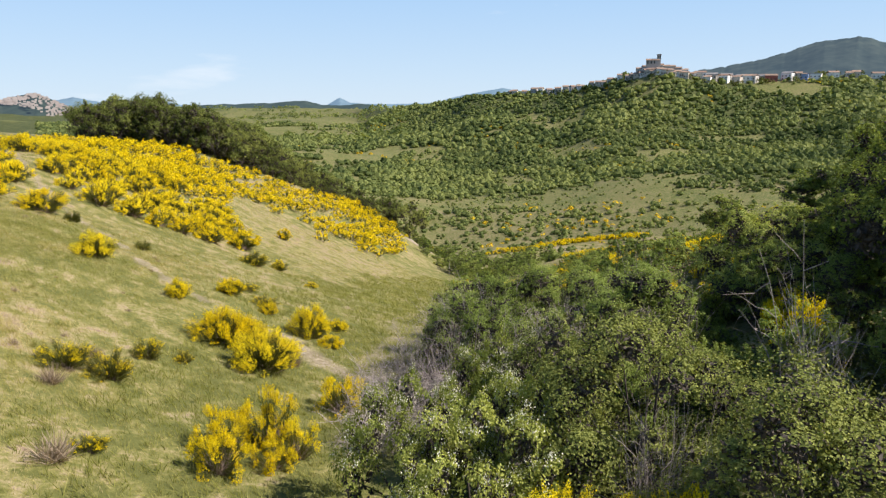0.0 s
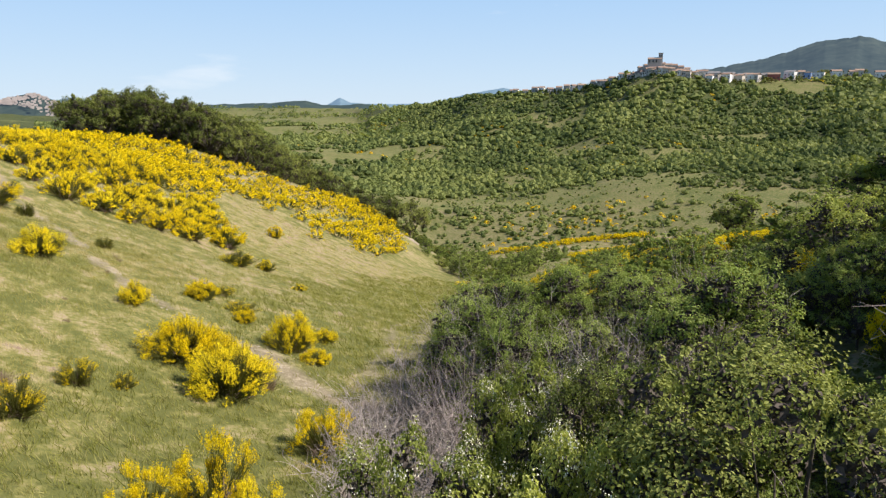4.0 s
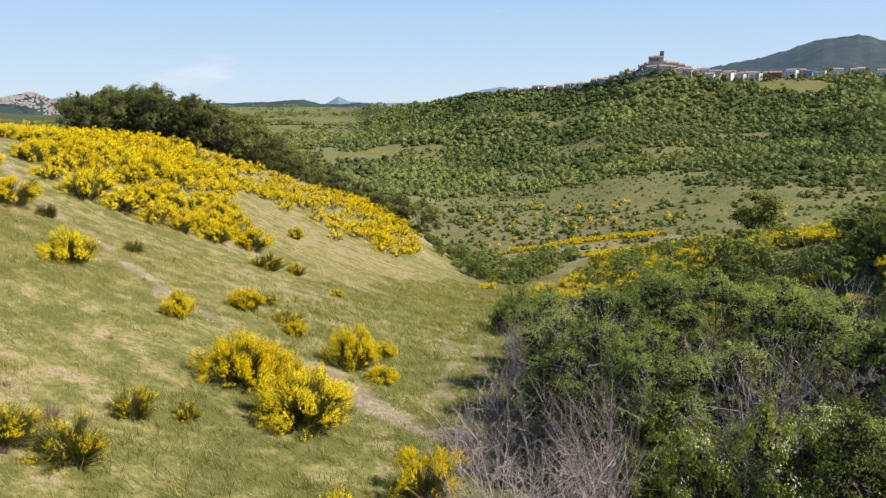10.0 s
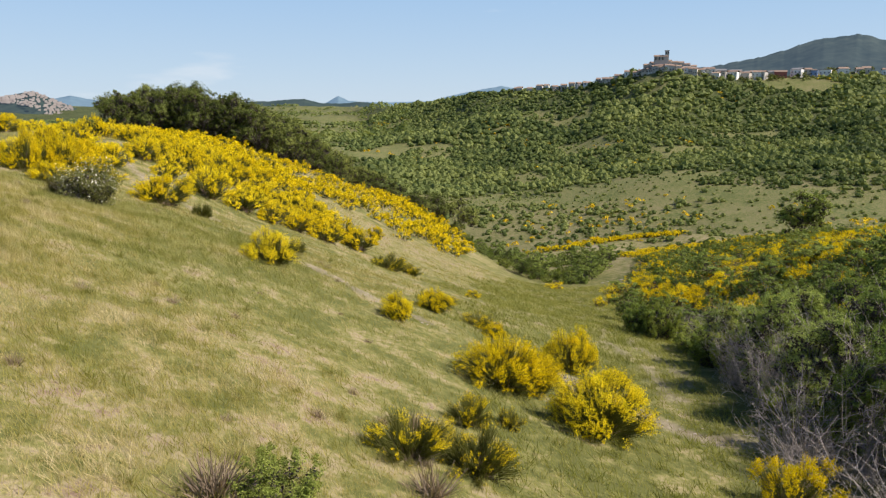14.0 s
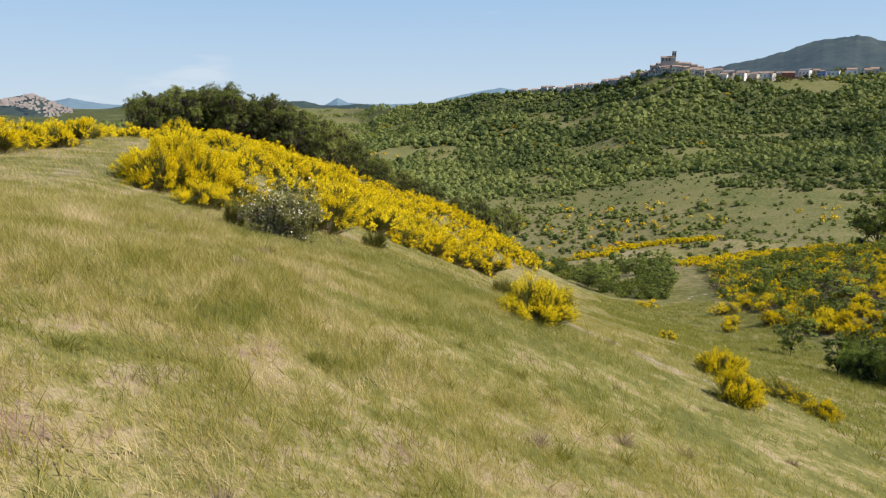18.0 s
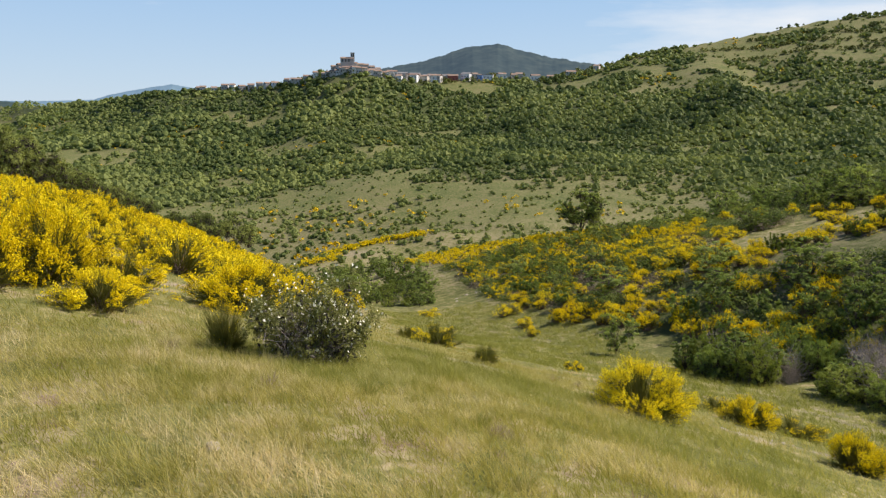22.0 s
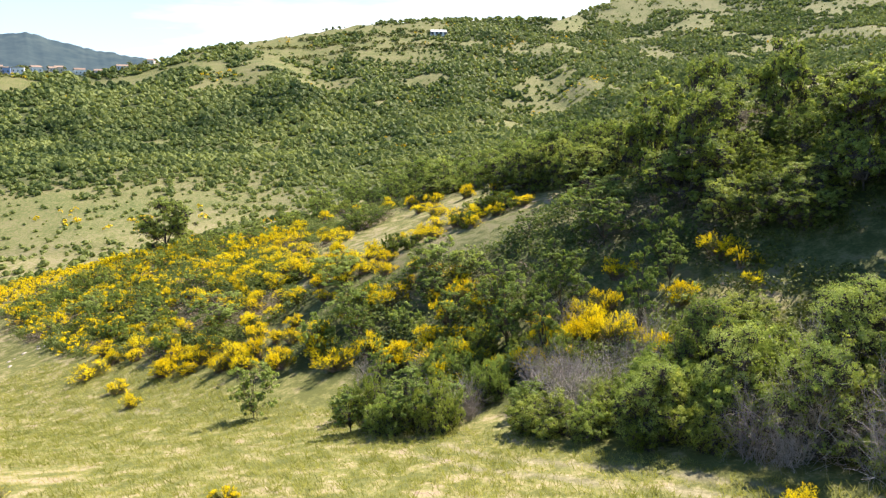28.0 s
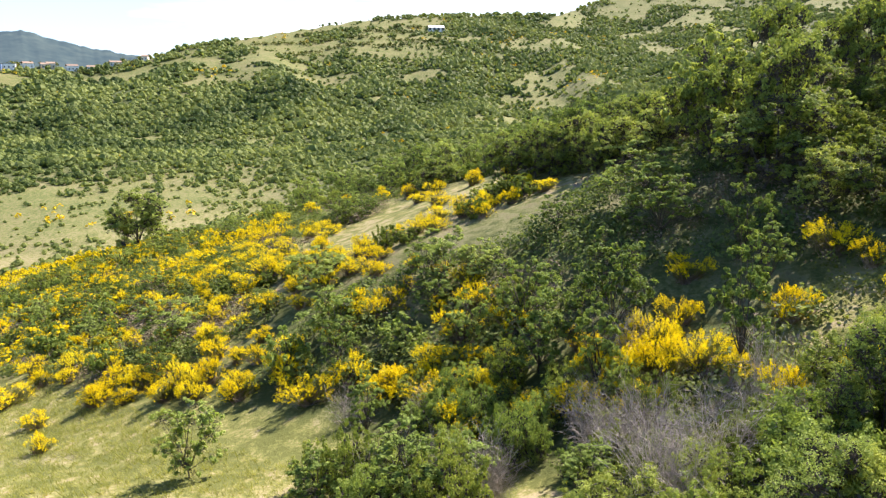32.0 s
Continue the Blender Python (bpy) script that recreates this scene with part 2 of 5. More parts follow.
PLAN_X = (-75, -42, -29, -19, -9, 0, 9, 20, 38, 90)      # metres east
PLAN_Y = (-8, 10, 21, 32, 45, 62, 88, 125, 170, 240)     # metres north, one row of heights each
PLAN_Z = (
    (-5.3, -2.8, -1.7, -2.5, -5, -7.2, -5.3, -1.2, 3.1, 7.8),
    (-9, -4.1, -1.5, -2.2, -6.1, -8.4, -5.4, -1.9, 1.9, 6.4),
    (-10.7, -4.4, -1.5, -3, -8.3, -10.1, -6.8, -3.6, 0.5, 4.7),
    (-9.4, -3.6, -2.9, -5.5, -9, -11.5, -10.4, -5.6, -2, 1.9),
    (-9.8, -3, -2.5, -7.8, -11.8, -13.9, -15.1, -8.5, -6.6, -2.1),
    (-8.5, -3.1, -3.8, -10.4, -14.7, -17.7, -17.2, -13.4, -10.8, -6.7),
    (-2.9, -5.2, -10.5, -13.8, -18.1, -22.8, -22.6, -20.8, -17.1, -14.1),
    (-2.5, -7.6, -12.6, -15.5, -21.9, -29.4, -30.6, -28.4, -25.5, -23.6),
    (-12.1, -17, -20.6, -23.8, -28.8, -34.4, -37.9, -36.5, -33.9, -31.2),
    (-27.2, -33.1, -36.5, -36.8, -36.2, -36.8, -39.7, -40.1, -37.9, -35.2),
)


def spline(s, n):
    s = np.clip(s, 0, n - 1)
    i = np.minimum(np.floor(s).astype(int), n - 2)
    f = s - i
    w = ((1 - f) ** 3 / 6, (3 * f ** 3 - 6 * f ** 2 + 4) / 6, (-3 * f ** 3 + 3 * f ** 2 + 3 * f + 1) / 6, f ** 3 / 6)
    return [(np.clip(i + k - 1, 0, n - 1), w[k]) for k in range(4)]


def near_land(x, y):
    grid = np.array(PLAN_Z)
    z = np.zeros_like(x)
    for a, wa in spline(np.interp(y, PLAN_Y, range(10)), 10):
        for b, wb in spline(np.interp(x, PLAN_X, range(10)), 10):
            z += wa * wb * grid[a, b]
    return z


# the ridges all round: degrees clockwise from north, how far the crest lies, how high it is, and the valley floor before it
CREST_AZ = (-180, -120, -60, -33, -22, -14, -8, -4, -1, 2, 5.7, 9.7, 12.6, 15.1, 16.8, 18.4, 20.4, 23.4, 27.2, 30.4, 32.1, 35.8, 39.7, 43.8, 48, 52.4, 56.8, 61.4, 67.9, 70.3, 74, 90, 110, 180)
CREST_R = (1200, 1500, 2500, 2900, 2700, 2600, 2400, 1500, 1150, 1000, 950, 900, 850, 815, 800, 800, 810, 830, 850, 870, 880, 890, 900, 940, 990, 1040, 1080, 1120, 1150, 1300, 1400, 1500, 1400, 1200)
CREST_Z = (60, 40, 20, -14, -14, -14, -14, -8, -2, 10, 12, 15, 22, 32, 36, 32, 26, 25, 30, 32, 28, 40, 57, 71, 87, 105, 115, 122, 122, 154, 196, 235, 150, 60)
FLOOR_AZ = (-180, -40, -10, 0, 8, 17, 25, 40, 60, 75, 90, 180)
FLOOR_Z = (-20, -36, -46, -53, -51, -45, -39, -33, -28, -20, -6, -20)


def far_land(x, y):
    r = np.hypot(x, y)
    az = np.degrees(np.arctan2(x, y))
    cr, cz, fz = np.interp(az, CREST_AZ, CREST_R), np.interp(az, CREST_AZ, CREST_Z), np.interp(az, FLOOR_AZ, FLOOR_Z)
    s = np.clip((r - 300) / (cr - 300), 0, 1)
    wild = (az > -6) & (az < 100)
    z = fz + (cz - fz) * (0.14 * s + 0.86 * s ** np.where(wild, 2.4, 6.0))
    z = np.where(r > cr, np.maximum(cz - (r - cr) * 0.10, np.minimum(-30, fz)), z)
    bump = (value_noise(x, y, 140, 3) - 0.5) * 14 + (value_noise(x, y, 55, 4) - 0.5) * 5
    spurs = (value_noise(az + r * 0.006, r * 0.01, 3.6, 8) - 0.5) * 30
    bump = bump + spurs * 3 * s * (1 - s) * soft(-1, 8, az) * soft(430, 620, r)
    z = z + bump * soft(250, 450, r) * (1 - 0.85 * soft(0.75, 1.0, s))
    return z


def near_line(x, y, pts):
    """How far points lie from a line through the given plan points."""
    best = np.full(np.shape(x), 1e9)
    for (ax, ay), (bx, by) in zip(pts, pts[1:]):
        dx, dy = bx - ax, by - ay
        t = np.clip(((x - ax) * dx + (y - ay) * dy) / (dx * dx + dy * dy), 0, 1)
        best = np.minimum(best, np.hypot(x - ax - t * dx, y - ay - t * dy))
    return best


# the low spur with brooms across the valley bottom
SPUR, SPUR_RISE = ((16, 164), (32, 195), (46, 200), (58, 196)), 3.5


def land(x, y):
    x, y = np.asarray(x, float), np.asarray(y, float)
    r = np.hypot(x, y)
    w = soft(120, 270, r)
    z = near_land(x, y) * (1 - w) + far_land(x, y) * w
    z = z + SPUR_RISE * np.exp(-(near_line(x, y, SPUR) / 13) ** 2)
    fine = (value_noise(x, y, 2.3, 1) - 0.5) * 0.16 + (value_noise(x, y, 0.7, 2) - 0.5) * 0.05 + (value_noise(x, y, 9, 5) - 0.5) * 0.35
    return z + fine * (1 - soft(60, 200, r))


def land_z(x, y):
    return float(land(np.array([x]), np.array([y]))[0])


TRAIL = ((-7.6, 26.8), (-6.4, 26.0), (-5.2, 24.8), (-3.9, 23.6), (-2.6, 22.5))
RUTS = (((-2.7, 26.0), (-2.2, 30.5), (-2.6, 35.5), (-1.8, 38.0)), ((-1.6, 27.5), (-1.0, 31.5), (-1.3, 35.5), (-0.4, 38.0)), ((2.8, 57.0), (1.6, 60.5), (2.4, 64.0), (1.0, 67.0)))
CART_TRACK = ((-24.5, 22), (-26.5, 28), (-28.0, 33.5), (-29.6, 40), (-31.5, 47), (-35, 56))
FRESH = ((-20.0, 31.0), (-16.5, 27.5), (-12.5, 24.5), (-10.0, 22.0))
SHEEP_TRACK = ((-31, 50), (-26, 44), (-20.3, 37.4), (-17.2, 35.0), (-14.2, 31.2), (-12.0, 29.4), (-9.2, 27.4))


def bare_soil(x, y):
    w = (value_noise(x, y, 0.9, 11) - 0.5) * 0.9
    b = 0.8 * (1 - soft(0.1, 0.70, near_line(x, y, TRAIL) + w * 1.1))
    for line in RUTS:
        b = np.maximum(b, 0.5 * (1 - soft(0.05, 0.32, near_line(x, y, line) + w * 0.5)))
    b = np.maximum(b, 0.7 * (1 - soft(0.08, 0.36, near_line(x, y, SHEEP_TRACK) + w * 0.6)))
    worn = 0.16 + 0.62 * soft(0.62, 0.74, value_noise(x, y, 2.2, 14))
    b = np.maximum(b, worn * (1 - soft(0.1, 0.6, near_line(x, y, CART_TRACK) + w * 0.5)))
    b = np.maximum(b, 1 - soft(0.6, 1.1, np.hypot((x + 5.5) / 3.4, (y - 129) / 6.0) + w * 0.3))
    b = np.maximum(b, 0.25 * (1 - soft(0.3, 1.1, np.hypot((x - 352) / 36, (y - 280) / 30) + w * 0.5)))
    b = np.maximum(b, 0.5 * (1 - soft(0.5, 1.2, np.hypot((x - 25) / 8, (y - 134) / 12) + w * 0.4)))
    b = np.maximum(b, 0.5 * (1 - soft(0.5, 1.2, np.hypot((x - 31) / 7, (y - 183) / 9) + w * 0.4)))
    return np.clip(b, 0, 1)


def openness(x, y):
    """1 where the wood of the far slopes gives way to meadow or field."""
    r, az = np.hypot(x, y), np.degrees(np.arctan2(x, y))
    n = value_noise(x, y, 60, 21) * 0.6 + value_noise(x, y, 22, 22) * 0.4
    o = soft(0.70, 0.76, n) * 0.8
    o = np.maximum(o, soft(0.60, 0.66, n) * soft(640, 780, r) * soft(8, 20, az) * 0.9)
    o = np.maximum(o, soft(0.40, 0.50, n) * (1 - soft(0.8, 1.15, np.hypot((az - 14) / 24, (r - np.interp(az, (0, 20, 30, 40), (345, 335, 280, 250))) / 60) + (n - 0.5) * 0.5)))
    o = np.maximum(o, 1 - soft(0.85, 1.1, np.hypot((az + 5.2 - (r - 640) * 0.012) / 1.9, (r - 650) / 75) + (n - 0.5) * 0.25))
    o = np.maximum(o, 1 - soft(0.85, 1.1, np.hypot((az + 8) / 2.2, (r - 600) / 30) + (n - 0.5) * 0.3))
    o = np.maximum(o, soft(0.44, 0.50, n) * soft(-24, -16, az) * (1 - soft(-9, -5, az)) * soft(720, 820, r))
    o = np.maximum(o, soft(0.34, 0.42, n) * soft(-19, -16, az) * (1 - soft(-9, -6, az)) * soft(480, 560, r) * 0.95)
    o = np.maximum(o, soft(0.50, 0.58, n) * soft(60, 66, az) * soft(560, 700, r) * 0.75)
    top = soft(0.30, 0.42, n) * soft(43, 46, az) * (1 - soft(57, 60, az)) * soft(800, 900, r)
    o = np.maximum(o, top * 0.86)
    o = np.maximum(o, 0.88 * (1 - soft(0.6, 1.1, np.hypot((az - 51.5) / 4.6, (r - 450) / 24) + (n - 0.5) * 0.5)))
    o = np.maximum(o, soft(0.40, 0.50, n) * (1 - soft(0.8, 1.1, np.hypot((az - 36) / 12, (r - 800) / 45))))
    return np.clip(o, 0, 1)


def sheet(name, rings_v, faces, mat, smooth=True):
    """A mesh from arrays: vertices (n, 3) and faces (m, k)."""
    me = bpy.data.meshes.new(name)
    v, f = np.asarray(rings_v, np.float32), np.asarray(faces, np.int32)
    me.vertices.add(len(v))
    me.vertices.foreach_set("co", v.ravel())
    me.loops.add(f.size)
    me.loops.foreach_set("vertex_index", f.ravel())
    me.polygons.add(len(f))
    me.polygons.foreach_set("loop_start", np.arange(0, f.size, f.shape[1], dtype=np.int32))
    me.polygons.foreach_set("use_smooth", np.full(len(f), smooth))
    me.update(calc_edges=True)
    me.materials.append(mat)
    return me


def ground_material():
    m, nodes, links, bsdf = material("meadow_ground")
    geo = nodes.new("ShaderNodeNewGeometry")
    pos = geo.outputs["Position"]
    big = noise_node(nodes, links, 0.05, 4.0, 0.6, pos)
    mid = noise_node(nodes, links, 1.1, 5.0, 0.65, pos)
    fine = noise_node(nodes, links, 7.0, 4.0, 0.7, pos)
    fac = math_node(nodes, links, 'ADD', math_node(nodes, links, 'MULTIPLY', big, 0.55), math_node(nodes, links, 'MULTIPLY', math_node(nodes, links, 'SUBTRACT', mid, 0.17), 1.5))
    fac = math_node(nodes, links, 'ADD', fac, math_node(nodes, links, 'MULTIPLY', math_node(nodes, links, 'SUBTRACT', fine, 0.84), 0.75))
    lush = nodes.new("ShaderNodeAttribute")
    lush.attribute_name = "lush"
    fac = math_node(nodes, links, 'SUBTRACT', fac, math_node(nodes, links, 'MULTIPLY', lush.outputs["Fac"], 0.13))
    grass = ramp_node(nodes, links, fac, [(0.30, (0.105, 0.112, 0.034)), (0.46, (0.170, 0.168, 0.056)), (0.56, (0.235, 0.208, 0.094)), (0.66, (0.30, 0.252, 0.150)), (0.80, (0.22, 0.158, 0.116))])
    soil = ramp_node(nodes, links, math_node(nodes, links, 'ADD', math_node(nodes, links, 'MULTIPLY', fine, 0.6), math_node(nodes, links, 'MULTIPLY', mid, 0.4)),
                     [(0.32, (0.14, 0.11, 0.075)), (0.52, (0.27, 0.225, 0.165)), (0.7, (0.42, 0.365, 0.29))])
    field = ramp_node(nodes, links, fac, [(0.36, (0.070, 0.092, 0.026)), (0.48, (0.120, 0.134, 0.044)), (0.60, (0.180, 0.176, 0.070)), (0.72, (0.165, 0.142, 0.075))])
    # floor of the woods, with shade between the crowns put into its dark colour
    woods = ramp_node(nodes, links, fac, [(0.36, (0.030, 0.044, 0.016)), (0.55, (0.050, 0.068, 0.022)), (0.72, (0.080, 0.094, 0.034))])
    cover = nodes.new("ShaderNodeAttribute")
    cover.attribute_name = "cover"
    parts = nodes.new("ShaderNodeSeparateColor")
    links.new(cover.outputs["Color"], parts.inputs[0])
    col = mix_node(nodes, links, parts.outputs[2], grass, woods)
    col = mix_node(nodes, links, parts.outputs[1], col, field)
    col = mix_node(nodes, links, parts.outputs[0], col, soil)
    links.new(col, bsdf.inputs["Base Color"])
    bsdf.inputs["Roughness"].default_value = 0.95
    bsdf.inputs["Specular IOR Level"].default_value = 0.1
    bump = nodes.new("ShaderNodeBump")
    bump.inputs["Strength"].default_value, bump.inputs["Distance"].default_value = 0.5, 0.12
    links.new(fine, bump.inputs["Height"])
    links.new(bump.outputs[0], bsdf.inputs["Normal"])
    return m


def build_ground():
    cx, cy = -10.0, 24.0
    radii = [0.0, 0.3]
    while radii[-1] < 4950:
        radii.append(radii[-1] + max(0.36, radii[-1] * 0.024))
    radii = np.array(radii[1:])
    angles = np.radians(np.concatenate([np.arange(-48, 112, 0.40), np.arange(112, 312, 2.0)]))
    n, k = len(angles), len(radii)
    x = cx + radii[:, None] * np.sin(angles)[None]
    y = cy + radii[:, None] * np.cos(angles)[None]
    z = land(x.ravel(), y.ravel())
    v = np.vstack([np.stack([x.ravel(), y.ravel(), z], 1), [[cx, cy, land_z(cx, cy)]]])
    i, j = np.meshgrid(np.arange(k - 1), np.arange(n), indexing="ij")
    a, b = i * n + j, i * n + (j + 1) % n
    quads = np.stack([a, a + n, b + n, b], -1).reshape(-1, 4)
    me = sheet("ground", v, quads, ground_material())
    hub = len(v) - 1
    bm = bmesh.new()
    bm.from_mesh(me)
    bm.verts.ensure_lookup_table()
    for q in range(n):
        bm.faces.new((bm.verts[hub], bm.verts[(q + 1) % n], bm.verts[q])).smooth = True
    bmesh.ops.recalc_face_normals(bm, faces=bm.faces)
    bm.to_mesh(me)
    bm.free()
    xs, ys = v[:, 0], v[:, 1]
    r, az = np.hypot(xs, ys), np.degrees(np.arctan2(xs, ys))
    o = openness(xs, ys)
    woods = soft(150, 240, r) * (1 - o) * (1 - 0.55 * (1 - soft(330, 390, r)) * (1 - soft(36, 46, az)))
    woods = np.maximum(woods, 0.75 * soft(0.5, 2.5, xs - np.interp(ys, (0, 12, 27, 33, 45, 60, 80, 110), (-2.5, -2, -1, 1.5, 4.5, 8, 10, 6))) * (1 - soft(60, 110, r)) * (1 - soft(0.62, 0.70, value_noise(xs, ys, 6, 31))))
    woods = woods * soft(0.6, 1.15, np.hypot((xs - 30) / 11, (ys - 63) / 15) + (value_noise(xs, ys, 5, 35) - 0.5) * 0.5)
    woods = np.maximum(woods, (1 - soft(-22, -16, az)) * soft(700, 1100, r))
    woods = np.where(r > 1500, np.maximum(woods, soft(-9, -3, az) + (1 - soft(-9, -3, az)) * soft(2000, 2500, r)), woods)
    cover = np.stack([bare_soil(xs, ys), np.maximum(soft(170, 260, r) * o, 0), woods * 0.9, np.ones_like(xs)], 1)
    # shifts the grass ramp towards darker green
    greener = (1 - soft(4.0, 11.0, near_line(xs, ys, ((-1.5, 16), (-1.5, 30), (0, 42), (3, 62), (5, 80), (4, 120))))) * 0.9
    greener = np.maximum(greener, 0.4 * (1 - soft(1.0, 4.5, near_line(xs, ys, FRESH) + (value_noise(xs, ys, 2.4, 36) - 0.5) * 4)))
    greener = np.maximum(greener, 0.7 * (1 - soft(0.6, 1.2, np.hypot((xs - 30) / 8, (ys - 62) / 11))))
    greener = np.maximum(greener, soft(0.62, 0.72, value_noise(xs, ys, 7, 33)) * 0.8) * (1 - soft(140, 200, r))
    green_layer = me.attributes.new("lush", 'FLOAT', 'POINT')
    green_layer.data.foreach_set("value", greener.astype(np.float32))
    attr = me.color_attributes.new("cover", 'FLOAT_COLOR', 'POINT')
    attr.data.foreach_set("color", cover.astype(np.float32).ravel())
    tagged(new("ground", me), "grassy valley slopes with straw patches and bare tracks", "ground", kind="structure")


build_ground()


# ---------------------------------------------------------------- plants
def cards(at, out, size, rng, wild=0.8, narrow=0.62):
    """Small leaf-shaped diamonds at the given points, facing roughly outwards."""
    n = len(at)
    nrm = out + rng.normal(0, wild, (n, 3))
    nrm /= np.linalg.norm(nrm, axis=1, keepdims=True) + 1e-9
    t = np.cross(nrm, rng.normal(0, 1, (n, 3)))
    t /= np.linalg.norm(t, axis=1, keepdims=True) + 1e-9
    b = np.cross(nrm, t)
    s = np.broadcast_to(size, (n,))[:, None] * 0.5
    fold = nrm * s * 0.25
    v = np.stack([at - t * s, at - b * s * narrow + fold, at + t * s, at + b * s * narrow + fold], 1)
    return v.reshape(-1, 3), np.arange(4 * n).reshape(-1, 4)


def blades(root, tip, width, rng):
    """Thin tapering strips from root to tip."""
    n = len(root)
    side = np.cross(tip - root, rng.normal(0, 1, (n, 3)))
    side /= np.linalg.norm(side, axis=1, keepdims=True) + 1e-9
    side = side * np.broadcast_to(width, (n,))[:, None] * 0.5
    v = np.stack([root - side, root + side, tip + side * 0.25, tip - side * 0.25], 1)
    return v.reshape(-1, 3), np.arange(4 * n).reshape(-1, 4)


def part(name, me, parent, label=""):
    ob = new(name, me)
    ob.parent = parent
    return tagged(ob, label)


def tube(path, r0, r1, sides=6):
    """A tapering branch along a path of points."""
    path = np.asarray(path, float)
    v, f = [], []
    for k, p in enumerate(path):
        d = path[min(k + 1, len(path) - 1)] - path[max(k - 1, 0)]
        d = d / (np.linalg.norm(d) + 1e-9)
        u = np.cross(d, (0.3, 0.9, 0.2))
        u /= np.linalg.norm(u) + 1e-9
        w = np.cross(d, u)
        r = r0 + (r1 - r0) * k / (len(path) - 1)
        for s in range(sides):
            a = 2 * math.pi * s / sides
            v.append(p + r * (math.cos(a) * u + math.sin(a) * w))
    for k in range(len(path) - 1):
        for s in range(sides):
            f.append((k * sides + s, k * sides + (s + 1) % sides, (k + 1) * sides + (s + 1) % sides, (k + 1) * sides + s))
    return np.array(v), np.array(f)


def joined(pieces):
    vs, fs, base = [], [], 0
    for v, f in pieces:
        vs.append(v)
        fs.append(f + base)
        base += len(v)
    return np.vstack(vs), np.vstack(fs)


def dome(n, rng, low=0.0):
    """Directions over the upper half of a ball, even, from the given height up."""
    z = low + (1 - low) * rng.random(n)
    a = rng.random(n) * 2 * math.pi
    h = np.sqrt(np.maximum(0, 1 - z * z))
    return np.stack([h * np.cos(a), h * np.sin(a), z], 1)


def make_broom(seed, heads, stems, blossoms, petal, ragged=0.15, cover=0.45, woody=60, low=0.0, rod=0.013, gaps=0.2, tight=1.0):
    """A broom bush, one metre in radius and height: brown woody legs that fork into sprays of green rods with yellow blossom along their ends."""
    rng = np.random.default_rng(seed)
    ob = new("broom_bush")
    k = np.arange(heads)
    z = np.clip(low + (1 - low) * (k + 0.5) / heads + rng.normal(0, 0.05, heads), 0.02, 1)
    a = k * 2.4 + rng.normal(0, 0.3, heads)
    flat = np.sqrt(1 - z * z)
    reach = rng.uniform(1 - 2.2 * ragged, 1.06, heads)
    centre = np.stack([flat * np.cos(a), flat * np.sin(a), 0.10 + 0.80 * z], 1) * reach[:, None] * 0.92
    size = tight / math.sqrt(heads) * rng.uniform(0.75, 1.3, heads)
    bloom = np.where(rng.random(heads) < gaps, 0.22, 1.0) * rng.uniform(0.6, 1.0, heads) * (0.35 + 0.65 * soft(0.0, 0.35, z))
    fork = centre * (0.42, 0.42, 0.34)

    def rods_of(n, weight):
        w = weight * size ** 2
        q = rng.choice(heads, n, p=w / w.sum())
        d = rng.normal(0, 1, (n, 3))
        d /= np.linalg.norm(d, axis=1, keepdims=True)
        tip = centre[q] + d * (size[q] * rng.random(n) ** 0.45)[:, None] * 1.25 + (0, 0, 0.05)
        norm = np.sqrt(tip[:, 0] ** 2 + tip[:, 1] ** 2 + ((tip[:, 2] - 0.10) / 0.82) ** 2)
        pull = reach[q] * rng.uniform(0.84, 1.05, n) / np.maximum(norm, 0.3)
        tip = (tip - (0, 0, 0.10)) * pull[:, None] + (0, 0, 0.10)
        tip[:, 2] = np.maximum(tip[:, 2], 0.03)
        return fork[q] + rng.normal(0, 0.06, (n, 3)), tip, d
    root, tip, _ = rods_of(stems, np.ones(heads))
    tagged(part("stem_mass", sheet("stem_mass", *blades(root, tip + (0, 0, 0.02), rod, rng), M_STEM, False), ob, "green rod-like stems"), kind="stuff")
    spikes = max(40, blossoms // 16)
    root, tip, d = rods_of(spikes, bloom)
    tip = tip + (0, 0, 0.03)
    k = rng.integers(0, spikes, blossoms)
    t = 1 - cover * rng.random(blossoms) ** 1.2
    at = root[k] + (tip[k] - root[k]) * t[:, None] + rng.normal(0, 0.35 * petal + 0.007, (blossoms, 3))
    d = d[k]
    tagged(part("blossom_mass", sheet("blossom_mass", *cards(at, d + (0, 0, 0.4), petal * rng.uniform(0.6, 1.3, blossoms), rng, 0.8, 0.75), M_BLOSSOM, False), ob, "bright yellow blossom"), kind="stuff")
    q = rng.integers(0, heads, woody)
    rw = np.stack([rng.normal(0, 0.12, woody), rng.normal(0, 0.12, woody), np.full(woody, -0.08)], 1)
    part("woody_base", sheet("woody_base", *blades(rw, fork[q] * rng.uniform(0.9, 1.9, (woody, 1)) + rng.normal(0, 0.05, (woody, 3)), 0.024, rng), M_TWIG, False), ob, "brown woody branches")
    return ob


def sprigs(at, d, size, rng, each=26):
    """Draws single leaves together into small tufts, each with its own lean."""
    q = rng.integers(0, max(1, len(at) // each), len(at))
    n = rng.normal(0, 1, at.shape)
    n /= np.linalg.norm(n, axis=1, keepdims=True)
    r = rng.random(len(at)) ** 0.5
    return at[q] + n * (size[q] * r)[:, None] * (1, 1, 0.8), d[q] * 0.75 + n * 0.5


